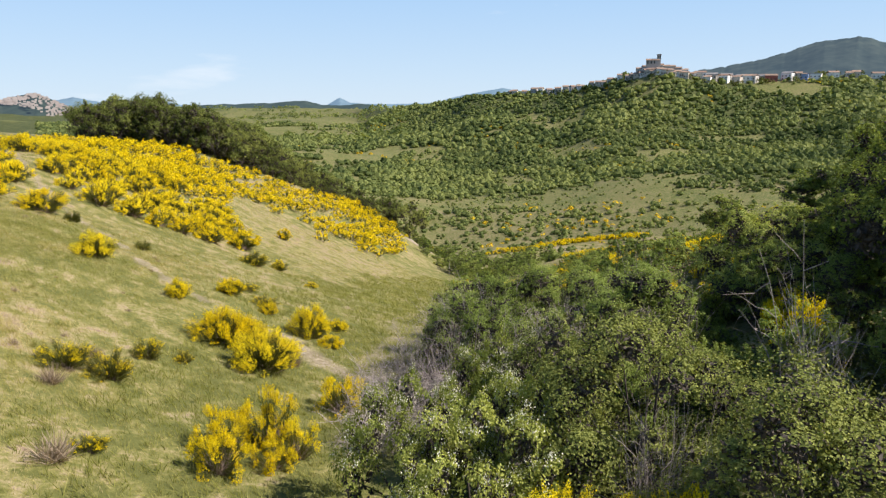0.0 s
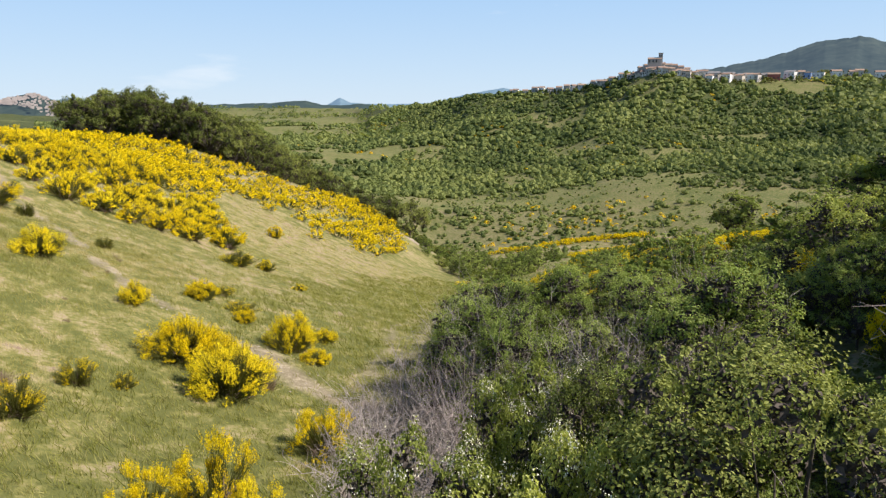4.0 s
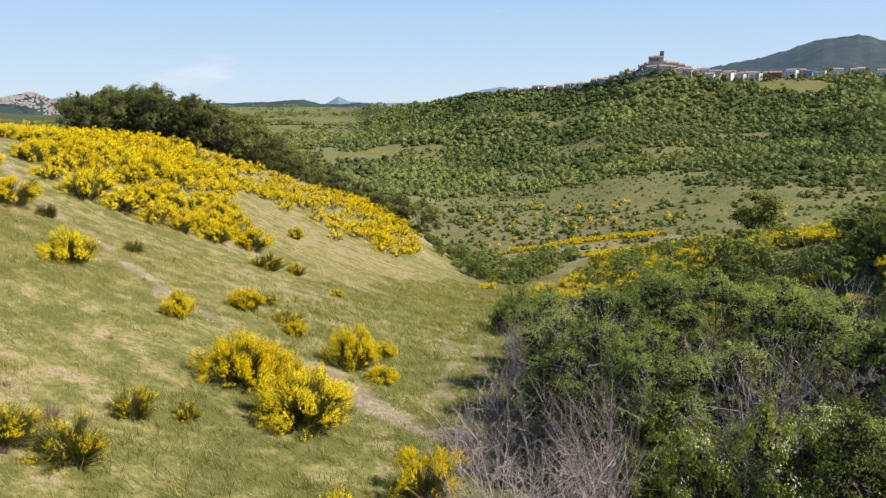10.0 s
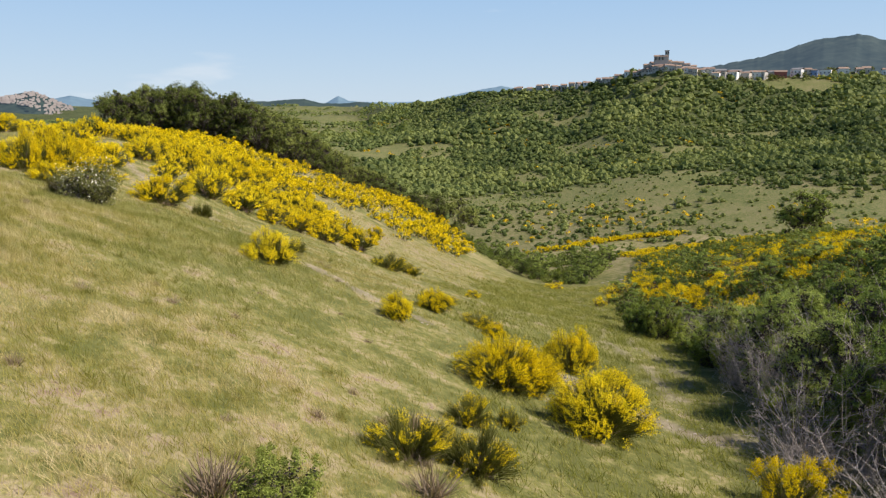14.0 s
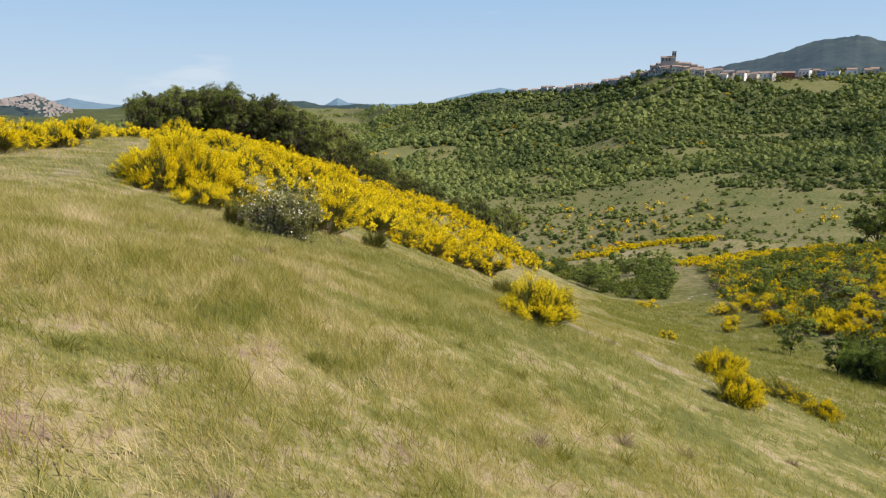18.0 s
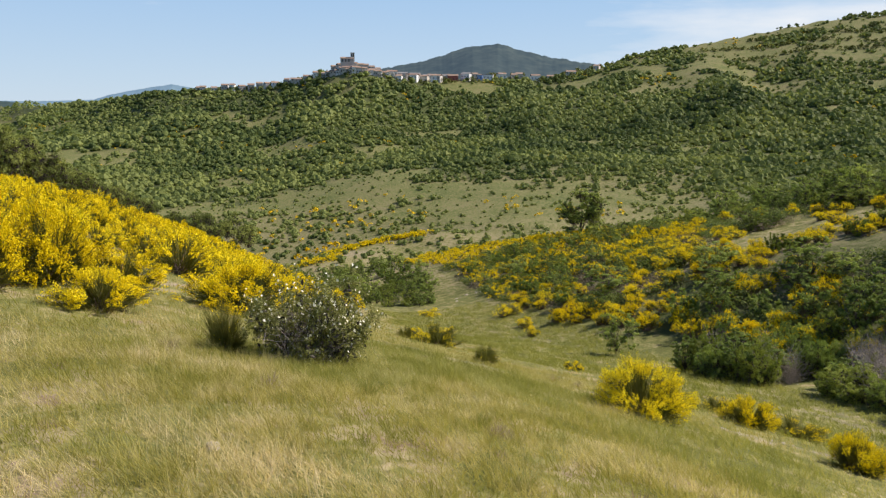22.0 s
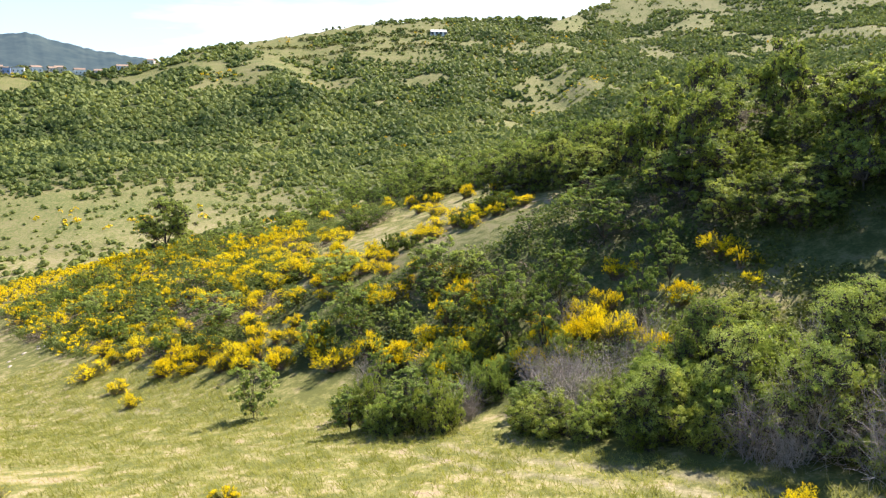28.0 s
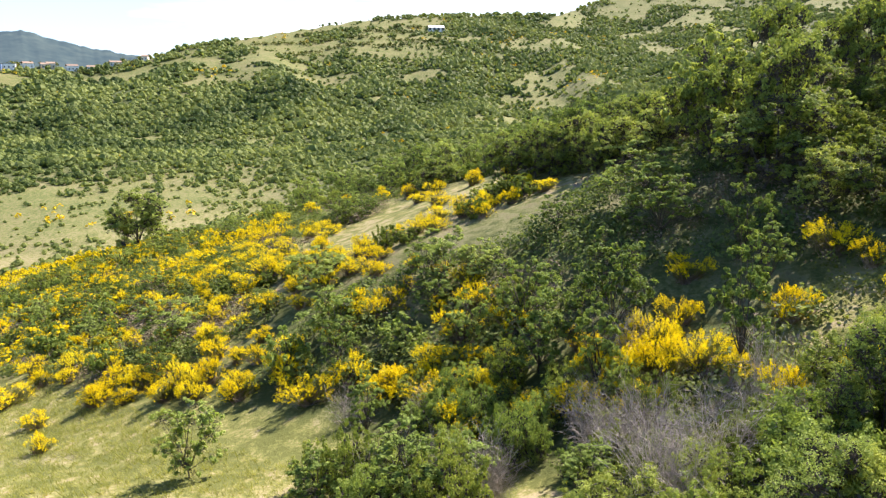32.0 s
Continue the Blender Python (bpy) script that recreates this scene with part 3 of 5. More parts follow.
def shoot_points(rng, n, shoots, r, h, base):
    """Leaf places along upright shoots that fan out from the ground, with dark gaps between them."""
    a = rng.random(shoots) * 6.283
    out = np.sqrt(rng.random(shoots)) * r
    tip = np.stack([out * np.cos(a), out * np.sin(a), base + h * (1 - 0.45 * (out / r) ** 2) * rng.uniform(0.62, 1.08, shoots)], 1)
    root = tip * (0.30, 0.30, 0.0)
    k = rng.integers(0, shoots, n)
    t = 0.12 + 0.88 * rng.random(n) ** 0.8
    d = rng.normal(0, 1, (n, 3))
    d /= np.linalg.norm(d, axis=1, keepdims=True)
    thick = (0.30 * (1.05 - 0.8 * t) + 0.05) * r
    at = root[k] + (tip[k] - root[k]) * t[:, None] + d * (thick * rng.random(n) ** 0.4)[:, None]
    at, d = sprigs(at, d, thick * 0.30 + 0.03, rng)
    at[:, 2] = np.maximum(at[:, 2], 0.02)
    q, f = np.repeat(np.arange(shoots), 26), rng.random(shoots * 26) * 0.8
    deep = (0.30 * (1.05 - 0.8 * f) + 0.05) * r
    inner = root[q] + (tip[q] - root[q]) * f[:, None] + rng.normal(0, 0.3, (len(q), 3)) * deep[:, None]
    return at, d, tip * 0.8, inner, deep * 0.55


def crown_points(rng, n, clumps, r, h, base, flat=0.9):
    """Leaf places in a crown made of distinct clumps round the limbs' ends, with gaps between."""
    c = dome(clumps, rng, -0.6 if base > 0.3 else -0.95) * (r, r, h * 0.5) * rng.uniform(0.35, 1.0, (clumps, 1)) ** 0.6 + (0, 0, base + h * 0.5)
    deep = (c[:, 2] - base) / h
    c[:, :2] *= rng.uniform(0.75, 1.15, (clumps, 1)) * np.where(deep < 0.3, 1.35, 1.0)[:, None]
    s = rng.uniform(0.13, 0.36, clumps) ** 1.2 * 1.35 * r
    w = s ** 2
    k = rng.choice(clumps, n, p=w / w.sum())
    d = rng.normal(0, 1, (n, 3))
    d /= np.linalg.norm(d, axis=1, keepdims=True)
    d[:, 2] = np.where(d[:, 2] < -0.25, -d[:, 2], d[:, 2])
    spike = 1 + 0.35 * np.maximum(0, rng.normal(0, 0.5, n))
    at = c[k] + d * (s[k] * spike)[:, None] * (rng.random((n, 1)) ** 0.25) * (1, 1, flat)
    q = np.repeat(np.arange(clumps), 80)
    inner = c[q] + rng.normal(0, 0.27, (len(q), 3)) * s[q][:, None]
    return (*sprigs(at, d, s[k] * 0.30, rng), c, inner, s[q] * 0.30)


def make_tree(name, seed, leaves, leaf, mat, crown_r=1.0, crown_h=1.6, base=0.5, clumps=26, trunk=0.055, bark=None, extra=None, shoots=0):
    """A tree or tall shrub about crown_r wide to each side: tapered trunk, limbs to each clump, a crown of single leaves."""
    rng = np.random.default_rng(seed)
    ob = new(name)
    at, d, c, inner, broad = shoot_points(rng, leaves, shoots, crown_r, crown_h, base) if shoots else crown_points(rng, leaves, clumps, crown_r, crown_h, base)
    clumps = len(c)
    top = base + crown_h * 0.75
    path = [(0, 0, -0.15), (rng.normal(0, .03), rng.normal(0, .03), base * 0.6), (rng.normal(0, .06), rng.normal(0, .06), base + crown_h * 0.3), (rng.normal(0, .1), rng.normal(0, .1), top)]
    pieces = []
    for q in c[:: max(1, clumps // 12)]:
        z0 = rng.uniform(0.45, 0.9) * base + 0.1 * crown_h
        start = np.array((0, 0, z0))
        bend = start + (q - start) * 0.5 + (0, 0, 0.06)
        pieces.append(tube([start, bend, q], trunk * 0.5, trunk * 0.1, 4))
    part("trunk", sheet("trunk", *tube(path, trunk, trunk * 0.25), bark or M_BARK_SHADE), ob, "rough woody trunk")
    tagged(part("limb_mass", sheet("limb_mass", *joined(pieces), bark or M_BARK_SHADE), ob, "forking limbs"), kind="stuff")
    tagged(part("crown", sheet("crown", *cards(at, d + (0, 0, 0.40), leaf * rng.uniform(0.6, 1.35, leaves), rng, 0.36), mat, False), ob, "leafy crown"), kind="stuff")
    # twig cards in dark bark put the crown's inner shade into colour
    tagged(part("twig_mass", sheet("twig_mass", *cards(inner, rng.normal(0, 1, inner.shape), np.minimum(broad, leaf * 3.0) * (1.0 if leaves > 9000 else 0.55), rng, 0.5, 0.5), bark or M_BARK_SHADE, False), ob, "dark twig cards inside the crown that stand in for its shade"), kind="stuff")
    if extra:
        count, size, petal_mat, word, heads = extra
        k = rng.integers(0, leaves, count // heads * 3)
        k = k[d[k][:, 2] > -0.1][:count // heads]
        k = np.repeat(k, heads)
        count = len(k)
        keep = at[k] + d[k] * 0.035 + (0, 0, 0.03) + rng.normal(0, 0.028 if heads > 1 else 0.0, (count, 3))
        part(word, sheet(word, *cards(keep, d[k], size * rng.uniform(0.7, 1.2, count), rng, 0.4, 0.9), petal_mat, False), ob, "small white blossom")["kind"] = "stuff"
    return ob


def make_dead(seed, rods, mat, spread=0.55, width=0.022):
    """A leafless shrub or tree, one metre high: arching grey branches that fork again, with fine twigs."""
    rng = np.random.default_rng(seed)
    ob = new("dead_shrub")
    pieces, ends = [], []

    def branch(p, d, long, thick, sag, sides):
        path = [p]
        for _ in range(5):
            d = d + rng.normal(0, 0.16, 3) - (0, 0, sag)
            d /= np.linalg.norm(d)
            path.append(path[-1] + d * long / 5)
        path = np.array(path)
        pieces.append(tube(path, thick, thick * 0.3, sides))
        ends.extend(zip(path[1:-1], path[2:]))
        return path
    for _ in range(rods):
        a, lean = rng.random() * 6.283, rng.uniform(0.1, spread)
        d = np.array((math.cos(a) * lean, math.sin(a) * lean, 1.0))
        fat = width * rng.choice((0.7, 1.0, 1.6))
        path = branch(np.array((rng.normal(0, .16), rng.normal(0, .16), -0.06)), d / np.linalg.norm(d), rng.uniform(0.6, 1.12), fat, rng.uniform(0.0, 0.16), 4)
        for k in rng.integers(1, 5, 4):
            turn = path[k + 1] - path[k] + rng.normal(0, 0.13, 3)
            branch(path[k], turn / np.linalg.norm(turn), rng.uniform(0.3, 0.6), fat * 0.5, rng.uniform(0.0, 0.12), 3)
    part("branchwork", sheet("branchwork", *joined(pieces), mat), ob, "bare grey branches")
    pick = rng.integers(0, len(ends), rods * 9)
    root = np.array([ends[k][0] + (ends[k][1] - ends[k][0]) * rng.random() for k in pick])
    tip = root + rng.normal(0, 1, (len(root), 3)) * (0.12, 0.12, 0.07) + (0, 0, 0.06)
    tagged(part("twigwork", sheet("twigwork", *blades(root, tip, width * 0.9, rng), mat, False), ob, "fine bare twigs"), kind="stuff")
    return ob


def make_tuft(seed, n, mat, high=1.0):
    rng = np.random.default_rng(seed)
    d = dome(n, rng, 0.25)
    root = np.stack([rng.normal(0, .12, n), rng.normal(0, .12, n), np.full(n, -0.05)], 1)
    return new("grass_tuft", sheet("grass_tuft", *blades(root, root + d * rng.uniform(0.6, 1.0, (n, 1)) * (0.8, 0.8, high), 0.03, rng), mat, False))


PUT_RNG = np.random.default_rng(5)


def put(proto, x, y, wide, high, label, category, group="", name=None, sink=0.03):
    m = Matrix.Translation((x, y, land_z(x, y) - sink)) @ Matrix.Rotation(PUT_RNG.random() * 6.283, 4, 'Z') @ Matrix.Diagonal((wide, wide, high, 1))
    ob = copy_thing(proto, m)
    if name:
        ob.name = name
    return tagged(ob, label, category, group)


def retire(*protos):
    for p in protos:
        for o in (*p.children_recursive, p):
            bpy.data.objects.remove(o)


BROOM_FULL = [make_broom(11 + k, 44, 2400, 24000, 0.0190, 0.10, 0.20, 200, 0.0, 0.009, 0.10) for k in range(3)]
BROOM_TALL = [make_broom(21 + k, 17, 800, 11000, 0.021, 0.20, 0.17, 420, 0.05, 0.009, 0.12, 0.66) for k in range(2)]
BROOM_THIN = [make_broom(31 + k, 24, 1900, 4200, 0.019, 0.16, 0.28, 300, 0.0, 0.010, 0.5, 0.8) for k in range(2)]
BROOM_BAND = [make_broom(141 + k, 26, 1300, 10500, 0.0260, 0.15, 0.24, 240, 0.0, 0.011, 0.16, 0.78) for k in range(4)]
BROOM_MID = [make_broom(41 + k, 24, 700, 4600, 0.037, 0.16, 0.20, 180, 0.0, 0.016, 0.2, 0.78) for k in range(4)]
BROOM_FLAT = [make_broom(51 + k, 12, 300, 3400, 0.032, 0.22, 0.20, 520, 0.45, 0.014, 0.2, 0.80) for k in range(5)]
BROOM_FAR = [make_broom(56 + k, 14, 40, 330, 0.095, 0.16, 0.24, 20, 0.1, 0.05, 0.25, 0.8) for k in range(3)]
BROOM_GREEN = [make_broom(61, 30, 1500, 120, 0.028, 0.12, 0.3, 60, 0.0, 0.013)]

# the bushes on the near meadow: x, y, half width, height
for k, (x, y, w, h) in enumerate((
        (-14.9, 28.9, 1.02, 1.55), (-10.8, 27.2, 0.62, 1.15), (-9.7, 30.6, 0.75, 1.1), (-7.9, 23.7, 1.4, 1.8), (-7.2, 23.9, 0.95, 1.5), (-5.9, 21.6, 1.32, 1.95),
        (-5.5, 27.3, 0.98, 2.0), (-4.7, 29.3, 0.55, 0.8), (-7.7, 29.3, 0.5, 0.7), (-4.5, 26.2, 0.6, 0.75))):
    put(BROOM_FULL[k % 3], x, y, w * 1.0, h * 0.80, "rounded broom bush in full yellow bloom on the meadow", "broom bush", "brooms on the meadow")
for k, (x, y, w, h) in enumerate(((-4.1, 15.1, 0.95, 1.75), (-4.95, 14.3, 0.8, 1.25), (-3.35, 14.5, 0.7, 1.2), (-4.7, 13.2, 0.8, 1.1), (-3.7, 13.7, 0.6, 0.8), (-3.0, 18.8, 1.0, 1.3))):
    put(BROOM_TALL[k % 2], x, y, w, h, "tall ragged broom bush with yellow blossom and bare stems", "broom bush", "brooms on the meadow")
LEGGY = make_broom(151, 16, 900, 4600, 0.034, 0.15, 0.40, 120, 0.1, 0.013, 0.1, 0.75)
for o in LEGGY.children:
    for v in o.data.vertices:
        if v.co.z > 0:
            v.co.z = 0.58 + 0.42 * v.co.z
for x, y, w, h in ((1.5, 7.8, 0.7, 2.85), (2.4, 7.8, 0.5, 2.6), (3.0, 7.7, 0.45, 2.7)):
    put(LEGGY, x, y, w, h, "tall broom bush with a yellow top on bare stems", "broom bush", "brooms in the gully")
retire(LEGGY)
for k, (x, y, w, h) in enumerate(((-10.0, 17.2, 0.85, 1.1), (-8.9, 17.4, 0.8, 1.2), (-8.9, 19.8, 0.6, 0.95), (-8.1, 20.4, 0.4, 0.6), (-7.2, 12.9, 0.5, 0.5), (-12.2, 43.6, 1.2, 1.3), (-11.2, 45.9, 0.8, 0.9), (-9.4, 31.9, 0.7, 0.6), (-8.2, 30.4, 0.9, 0.7))):
    put(BROOM_THIN[k % 2], x, y, w * 1.05, h * 0.78, "sparse broom bush with few yellow flowers", "broom bush", "brooms on the meadow")
for x, y, w, h in ((-14.9, 63.5, 0.95, 1.2), (-7.9, 40.1, 0.5, 0.45), (-11.6, 47.2, 0.5, 0.6)):
    put(BROOM_MID[0], x, y, w, h, "small round broom bush in yellow bloom", "broom bush", "brooms on the meadow")
for x, y, w, h in ((-15.2, 34.3, 0.45, 0.7), (-13.0, 45.0, 0.5, 0.7), (-19.3, 35.6, 0.5, 0.8), (-22.2, 30.2, 0.42, 1.0)):
    put(BROOM_GREEN[0], x, y, w, h, "green broom bush with hardly a flower", "broom bush", "brooms on the meadow")


def inside(x, y, poly):
    hit = np.zeros(np.shape(x), bool)
    for (ax, ay), (bx, by) in zip(poly, poly[1:] + poly[:1]):
        cross = ((ay > y) != (by > y)) & (x < (bx - ax) * (y - ay) / (by - ay + 1e-12) + ax)
        hit ^= cross
    return hit


def spread(poly, gap, rng, tries=6000, jitter=0.35):
    """Random places in a patch of the plan, kept apart by about gap metres."""
    xs, ys = [p[0] for p in poly], [p[1] for p in poly]
    got = []
    px, py = rng.uniform(min(xs), max(xs), tries), rng.uniform(min(ys), max(ys), tries)
    ok = inside(px, py, list(poly))
    for x, y in zip(px[ok], py[ok]):
        g = gap * rng.uniform(1 - jitter, 1 + jitter)
        if all((x - a) ** 2 + (y - b) ** 2 > g * g for a, b in got):
            got.append((x, y))
    return got


def mass(name, protos, places, label, category):
    """Many far bushes in one mesh: places of x, y, half width, height."""
    rng = np.random.default_rng(19)
    mats, vs, fs, ms, base = [], [], [], [], 0
    for k, (x, y, w, h) in enumerate(places):
        a, z = rng.random() * 6.283, land_z(x, y)
        for o in protos[k % len(protos)].children:
            me = o.data
            if me.materials[0] not in mats:
                mats.append(me.materials[0])
            v = np.empty(len(me.vertices) * 3, np.float32)
            me.vertices.foreach_get("co", v)
            v = v.reshape(-1, 3)
            c, q = math.cos(a), math.sin(a)
            vs.append(np.stack([(v[:, 0] * c - v[:, 1] * q) * w + x, (v[:, 0] * q + v[:, 1] * c) * w + y, v[:, 2] * h + z - 0.03], 1))
            f = np.empty(len(me.loops), np.int32)
            me.loops.foreach_get("vertex_index", f)
            f = f.reshape(-1, 4) + base
            fs.append(f)
            ms.append(np.full(len(f), mats.index(me.materials[0]), np.int32))
            base += len(v)
    me = sheet(name, np.vstack(vs), np.vstack(fs), mats[0], False)
    for m in mats[1:]:
        me.materials.append(m)
    me.polygons.foreach_set("material_index", np.concatenate(ms))
    tagged(new(name, me), label, category, kind="stuff")


BAND = ((-38, 40), (-31, 33.5), (-25.8, 31.8), (-23.8, 33.4), (-21.0, 35.6), (-19.2, 39), (-17.2, 44), (-14.4, 49.5), (-18, 56), (-20, 62), (-23, 74), (-30, 84), (-38, 72), (-42, 55))
STRIP = ((-31, 80), (-19.5, 76), (-13, 72), (-9, 78), (-6.5, 84), (-6, 95), (-7, 104), (-8, 116), (-10, 124), (-13, 131), (-20, 143), (-27, 144), (-26, 136), (-16, 122), (-22, 110), (-34, 108), (-50, 98), (-58, 92), (-50, 80), (-40, 72))
rng = np.random.default_rng(77)
count = 0
far_places = []
for poly, gap, lo, hi in ((BAND, 1.9, 1.0, 1.75), (STRIP, 2.2, 1.1, 1.8)):
    for x, y in spread(poly, gap, rng, 9000):
        if near_line(np.array([x]), np.array([y]), SHEEP_TRACK[:4])[0] < 1.2 or near_line(np.array([x]), np.array([y]), CART_TRACK)[0] < 1.6 or value_noise(x, y, 5, 41) < (0.35 if poly is BAND else 0.33):
            continue
        w = rng.uniform(lo, hi)
        h = w * rng.uniform(0.8, 1.1)
        if y > 60:
            far_places.append((x, y, w * 1.15, h * 1.05))
            continue
        kind = BROOM_BAND if y < 39 else BROOM_MID
        put(kind[count % 4], x, y, w, h, "broom bush thick with yellow blossom on the hillside", "broom bush", "brooms on the hillside")
        count += 1

for k, (x, y, w, h) in enumerate(((-25.9, 34.9, 1.3, 1.7), (-24.9, 35.6, 1.2, 1.8), (-26.2, 36.8, 1.5, 2.0), (-25.2, 38.0, 1.4, 1.8))):
    put(BROOM_BAND[k], x, y, w, h, "large broom bush in bloom beside the grassy cart track", "broom bush", "brooms on the hillside")

# right bank: flat-topped brooms among the young trees
RIGHT = ((5.0, 40), (8.5, 47), (7.5, 60), (8, 72), (14, 86), (22, 112), (24, 140), (34, 140), (46, 112), (40, 84), (31, 66), (22, 60), (19, 52), (15, 44), (11, 38), (8, 35))
for x, y in spread(RIGHT, 1.9, rng, 9000):
    if value_noise(x, y, 9, 43) < 0.28:
        continue
    w = rng.uniform(0.85, 1.5)
    h = w * rng.uniform(0.8, 1.1)
    if y > 74:
        far_places.append((x, y, w * 1.1, h))
        continue
    put(BROOM_FLAT[count % 5], x, y, w, h, "leggy broom bush with a flat yellow top", "broom bush", "brooms on the far bank")
    count += 1
for k in range(110):
    f = rng.random() * 3
    q = min(int(f), 2)
    (ax, ay), (bx, by) = SPUR[q], SPUR[q + 1]
    w = rng.uniform(1.2, 2.1)
    far_places.append((ax + (bx - ax) * (f - q) + rng.normal(0, 2.2), ay + (by - ay) * (f - q) + rng.normal(0, 2.2), w, w * 0.9))
mass("distant_brooms", BROOM_FAR, far_places, "yellow brooms in bloom along the far spurs", "broom scrub")
for x, y, w, h in ((11.2, 32.8, 0.9, 1.6), (14.8, 31.7, 1.1, 1.6), (14.2, 36.3, 0.9, 1.4), (8.9, 38.2, 0.9, 1.8), (8.6, 37.2, 0.9, 1.9), (8.8, 35.8, 1.0, 1.9), (9.0, 34.9, 0.9, 1.8), (10.4, 36.5, 0.9, 1.9), (7.4, 42.4, 0.8, 1.5), (8.5, 42.1, 0.9, 1.5), (6.8, 32.4, 0.8, 1.7), (7.2, 30.6, 0.8, 1.9), (11.6, 36.0, 0.8, 1.5), (9.0, 36.6, 0.9, 1.6), (10.2, 37.0, 0.9, 1.5), (8.4, 33.8, 0.9, 1.2), (13.8, 30.6, 0.7, 1.2), (12.0, 29.9, 0.6, 1.0), (8.5, 15.4, 1.0, 2.6), (9.6, 18.4, 0.9, 2.0),
                   (7.4, 62.2, 1.0, 1.5), (8.8, 60.4, 1.0, 1.5), (7.8, 57.6, 1.1, 1.6), (9.2, 56.0, 1.0, 1.6), (8.1, 53.2, 1.1, 1.6), (9.4, 51.6, 1.0, 1.7), (8.0, 49.2, 1.1, 1.6), (9.3, 48.0, 1.0, 1.7), (8.5, 45.8, 1.1, 1.6), (9.8, 44.6, 1.0, 1.7), (8.0, 43.0, 1.0, 1.6),
                   (31.0, 56.5, 1.3, 1.4), (35.0, 60.5, 1.3, 1.4), (24.5, 49.6, 1.0, 1.2), (5.0, 63.4, 0.9, 1.1), (2.9, 59.3, 0.7, 1.1), (6.7, 68.8, 1.3, 1.4), (1.9, 74.5, 1.3, 0.9)):
    put(BROOM_FLAT[count % 5], x, y, w * 1.25, h * 0.85, "leggy broom bush with a flat yellow top", "broom bush", "brooms on the far bank")
    count += 1

ASH = [make_tree("young_ash_tree", 71 + k, 5200, 0.078, M_ASH, 0.9, 2.3, 0.06, 44, 0.03) for k in range(3)]
ASH_NEAR = [make_tree("young_ash_tree", 75 + k, 21000, 0.034, M_ASH, 0.9, 2.2, 0.15, 62, 0.035) for k in range(2)]
ASH_CLOSE = [make_tree("young_maple_tree", 175 + k, 34000, 0.027, M_MAPLE_SHADED_OAK, 0.95, 2.15, 0.05, 58, 0.03) for k in range(2)]
OAK = [make_tree("oak_tree", 81 + k, 12000, 0.068, M_OAK, 1.05, 2.3, 0.02, 48, 0.04) for k in range(3)]
OAK_NEAR = [make_tree("oak_tree", 181 + k, 20000, 0.040, M_OAK, 1.1, 2.1, 0.02, 48, 0.04) for k in range(2)]
OAK_FAR = [make_tree("oak_tree", 85 + k, 4200, 0.108, M_OAK, 1.05, 2.2, 0.02, 36, 0.04) for k in range(3)]
SHRUB = [make_tree("green_shrub", 91 + k, 3200, 0.098, M_HAZEL if k != 2 else M_ASH, 1.0, 1.3, 0.05, 28, 0.03, shoots=22) for k in range(3)]
SHRUB_NEAR = [make_tree("green_shrub", 191 + k, 15000, 0.043, M_HAZEL if k != 1 else M_ASH, 1.0, 1.4, 0.02, 26, 0.025, shoots=34) for k in range(3)]
HAWTHORN = make_tree("hawthorn_shrub", 95, 17000, 0.036, M_HAWTHORN, 1.0, 1.35, 0.02, 24, 0.04, extra=(3800, 0.017, M_PETAL, "blossom_mass", 12))
ROSE = make_tree("dog_rose_bush", 97, 25000, 0.031, M_ROSE, 1.0, 1.3, 0.02, 50, 0.010, shoots=60, extra=(640, 0.042, M_PETAL, "flower_mass", 1))
SAPLING = make_tree("ash_sapling", 99, 5000, 0.066, M_ASH, 0.55, 2.5, 0.15, 34, 0.03)
DEAD = [make_dead(101 + k, 56, M_GREY, 1.3, 0.0046) for k in range(3)]
DEADTREE = make_dead(105, 7, M_GREY, 0.35, 0.006)

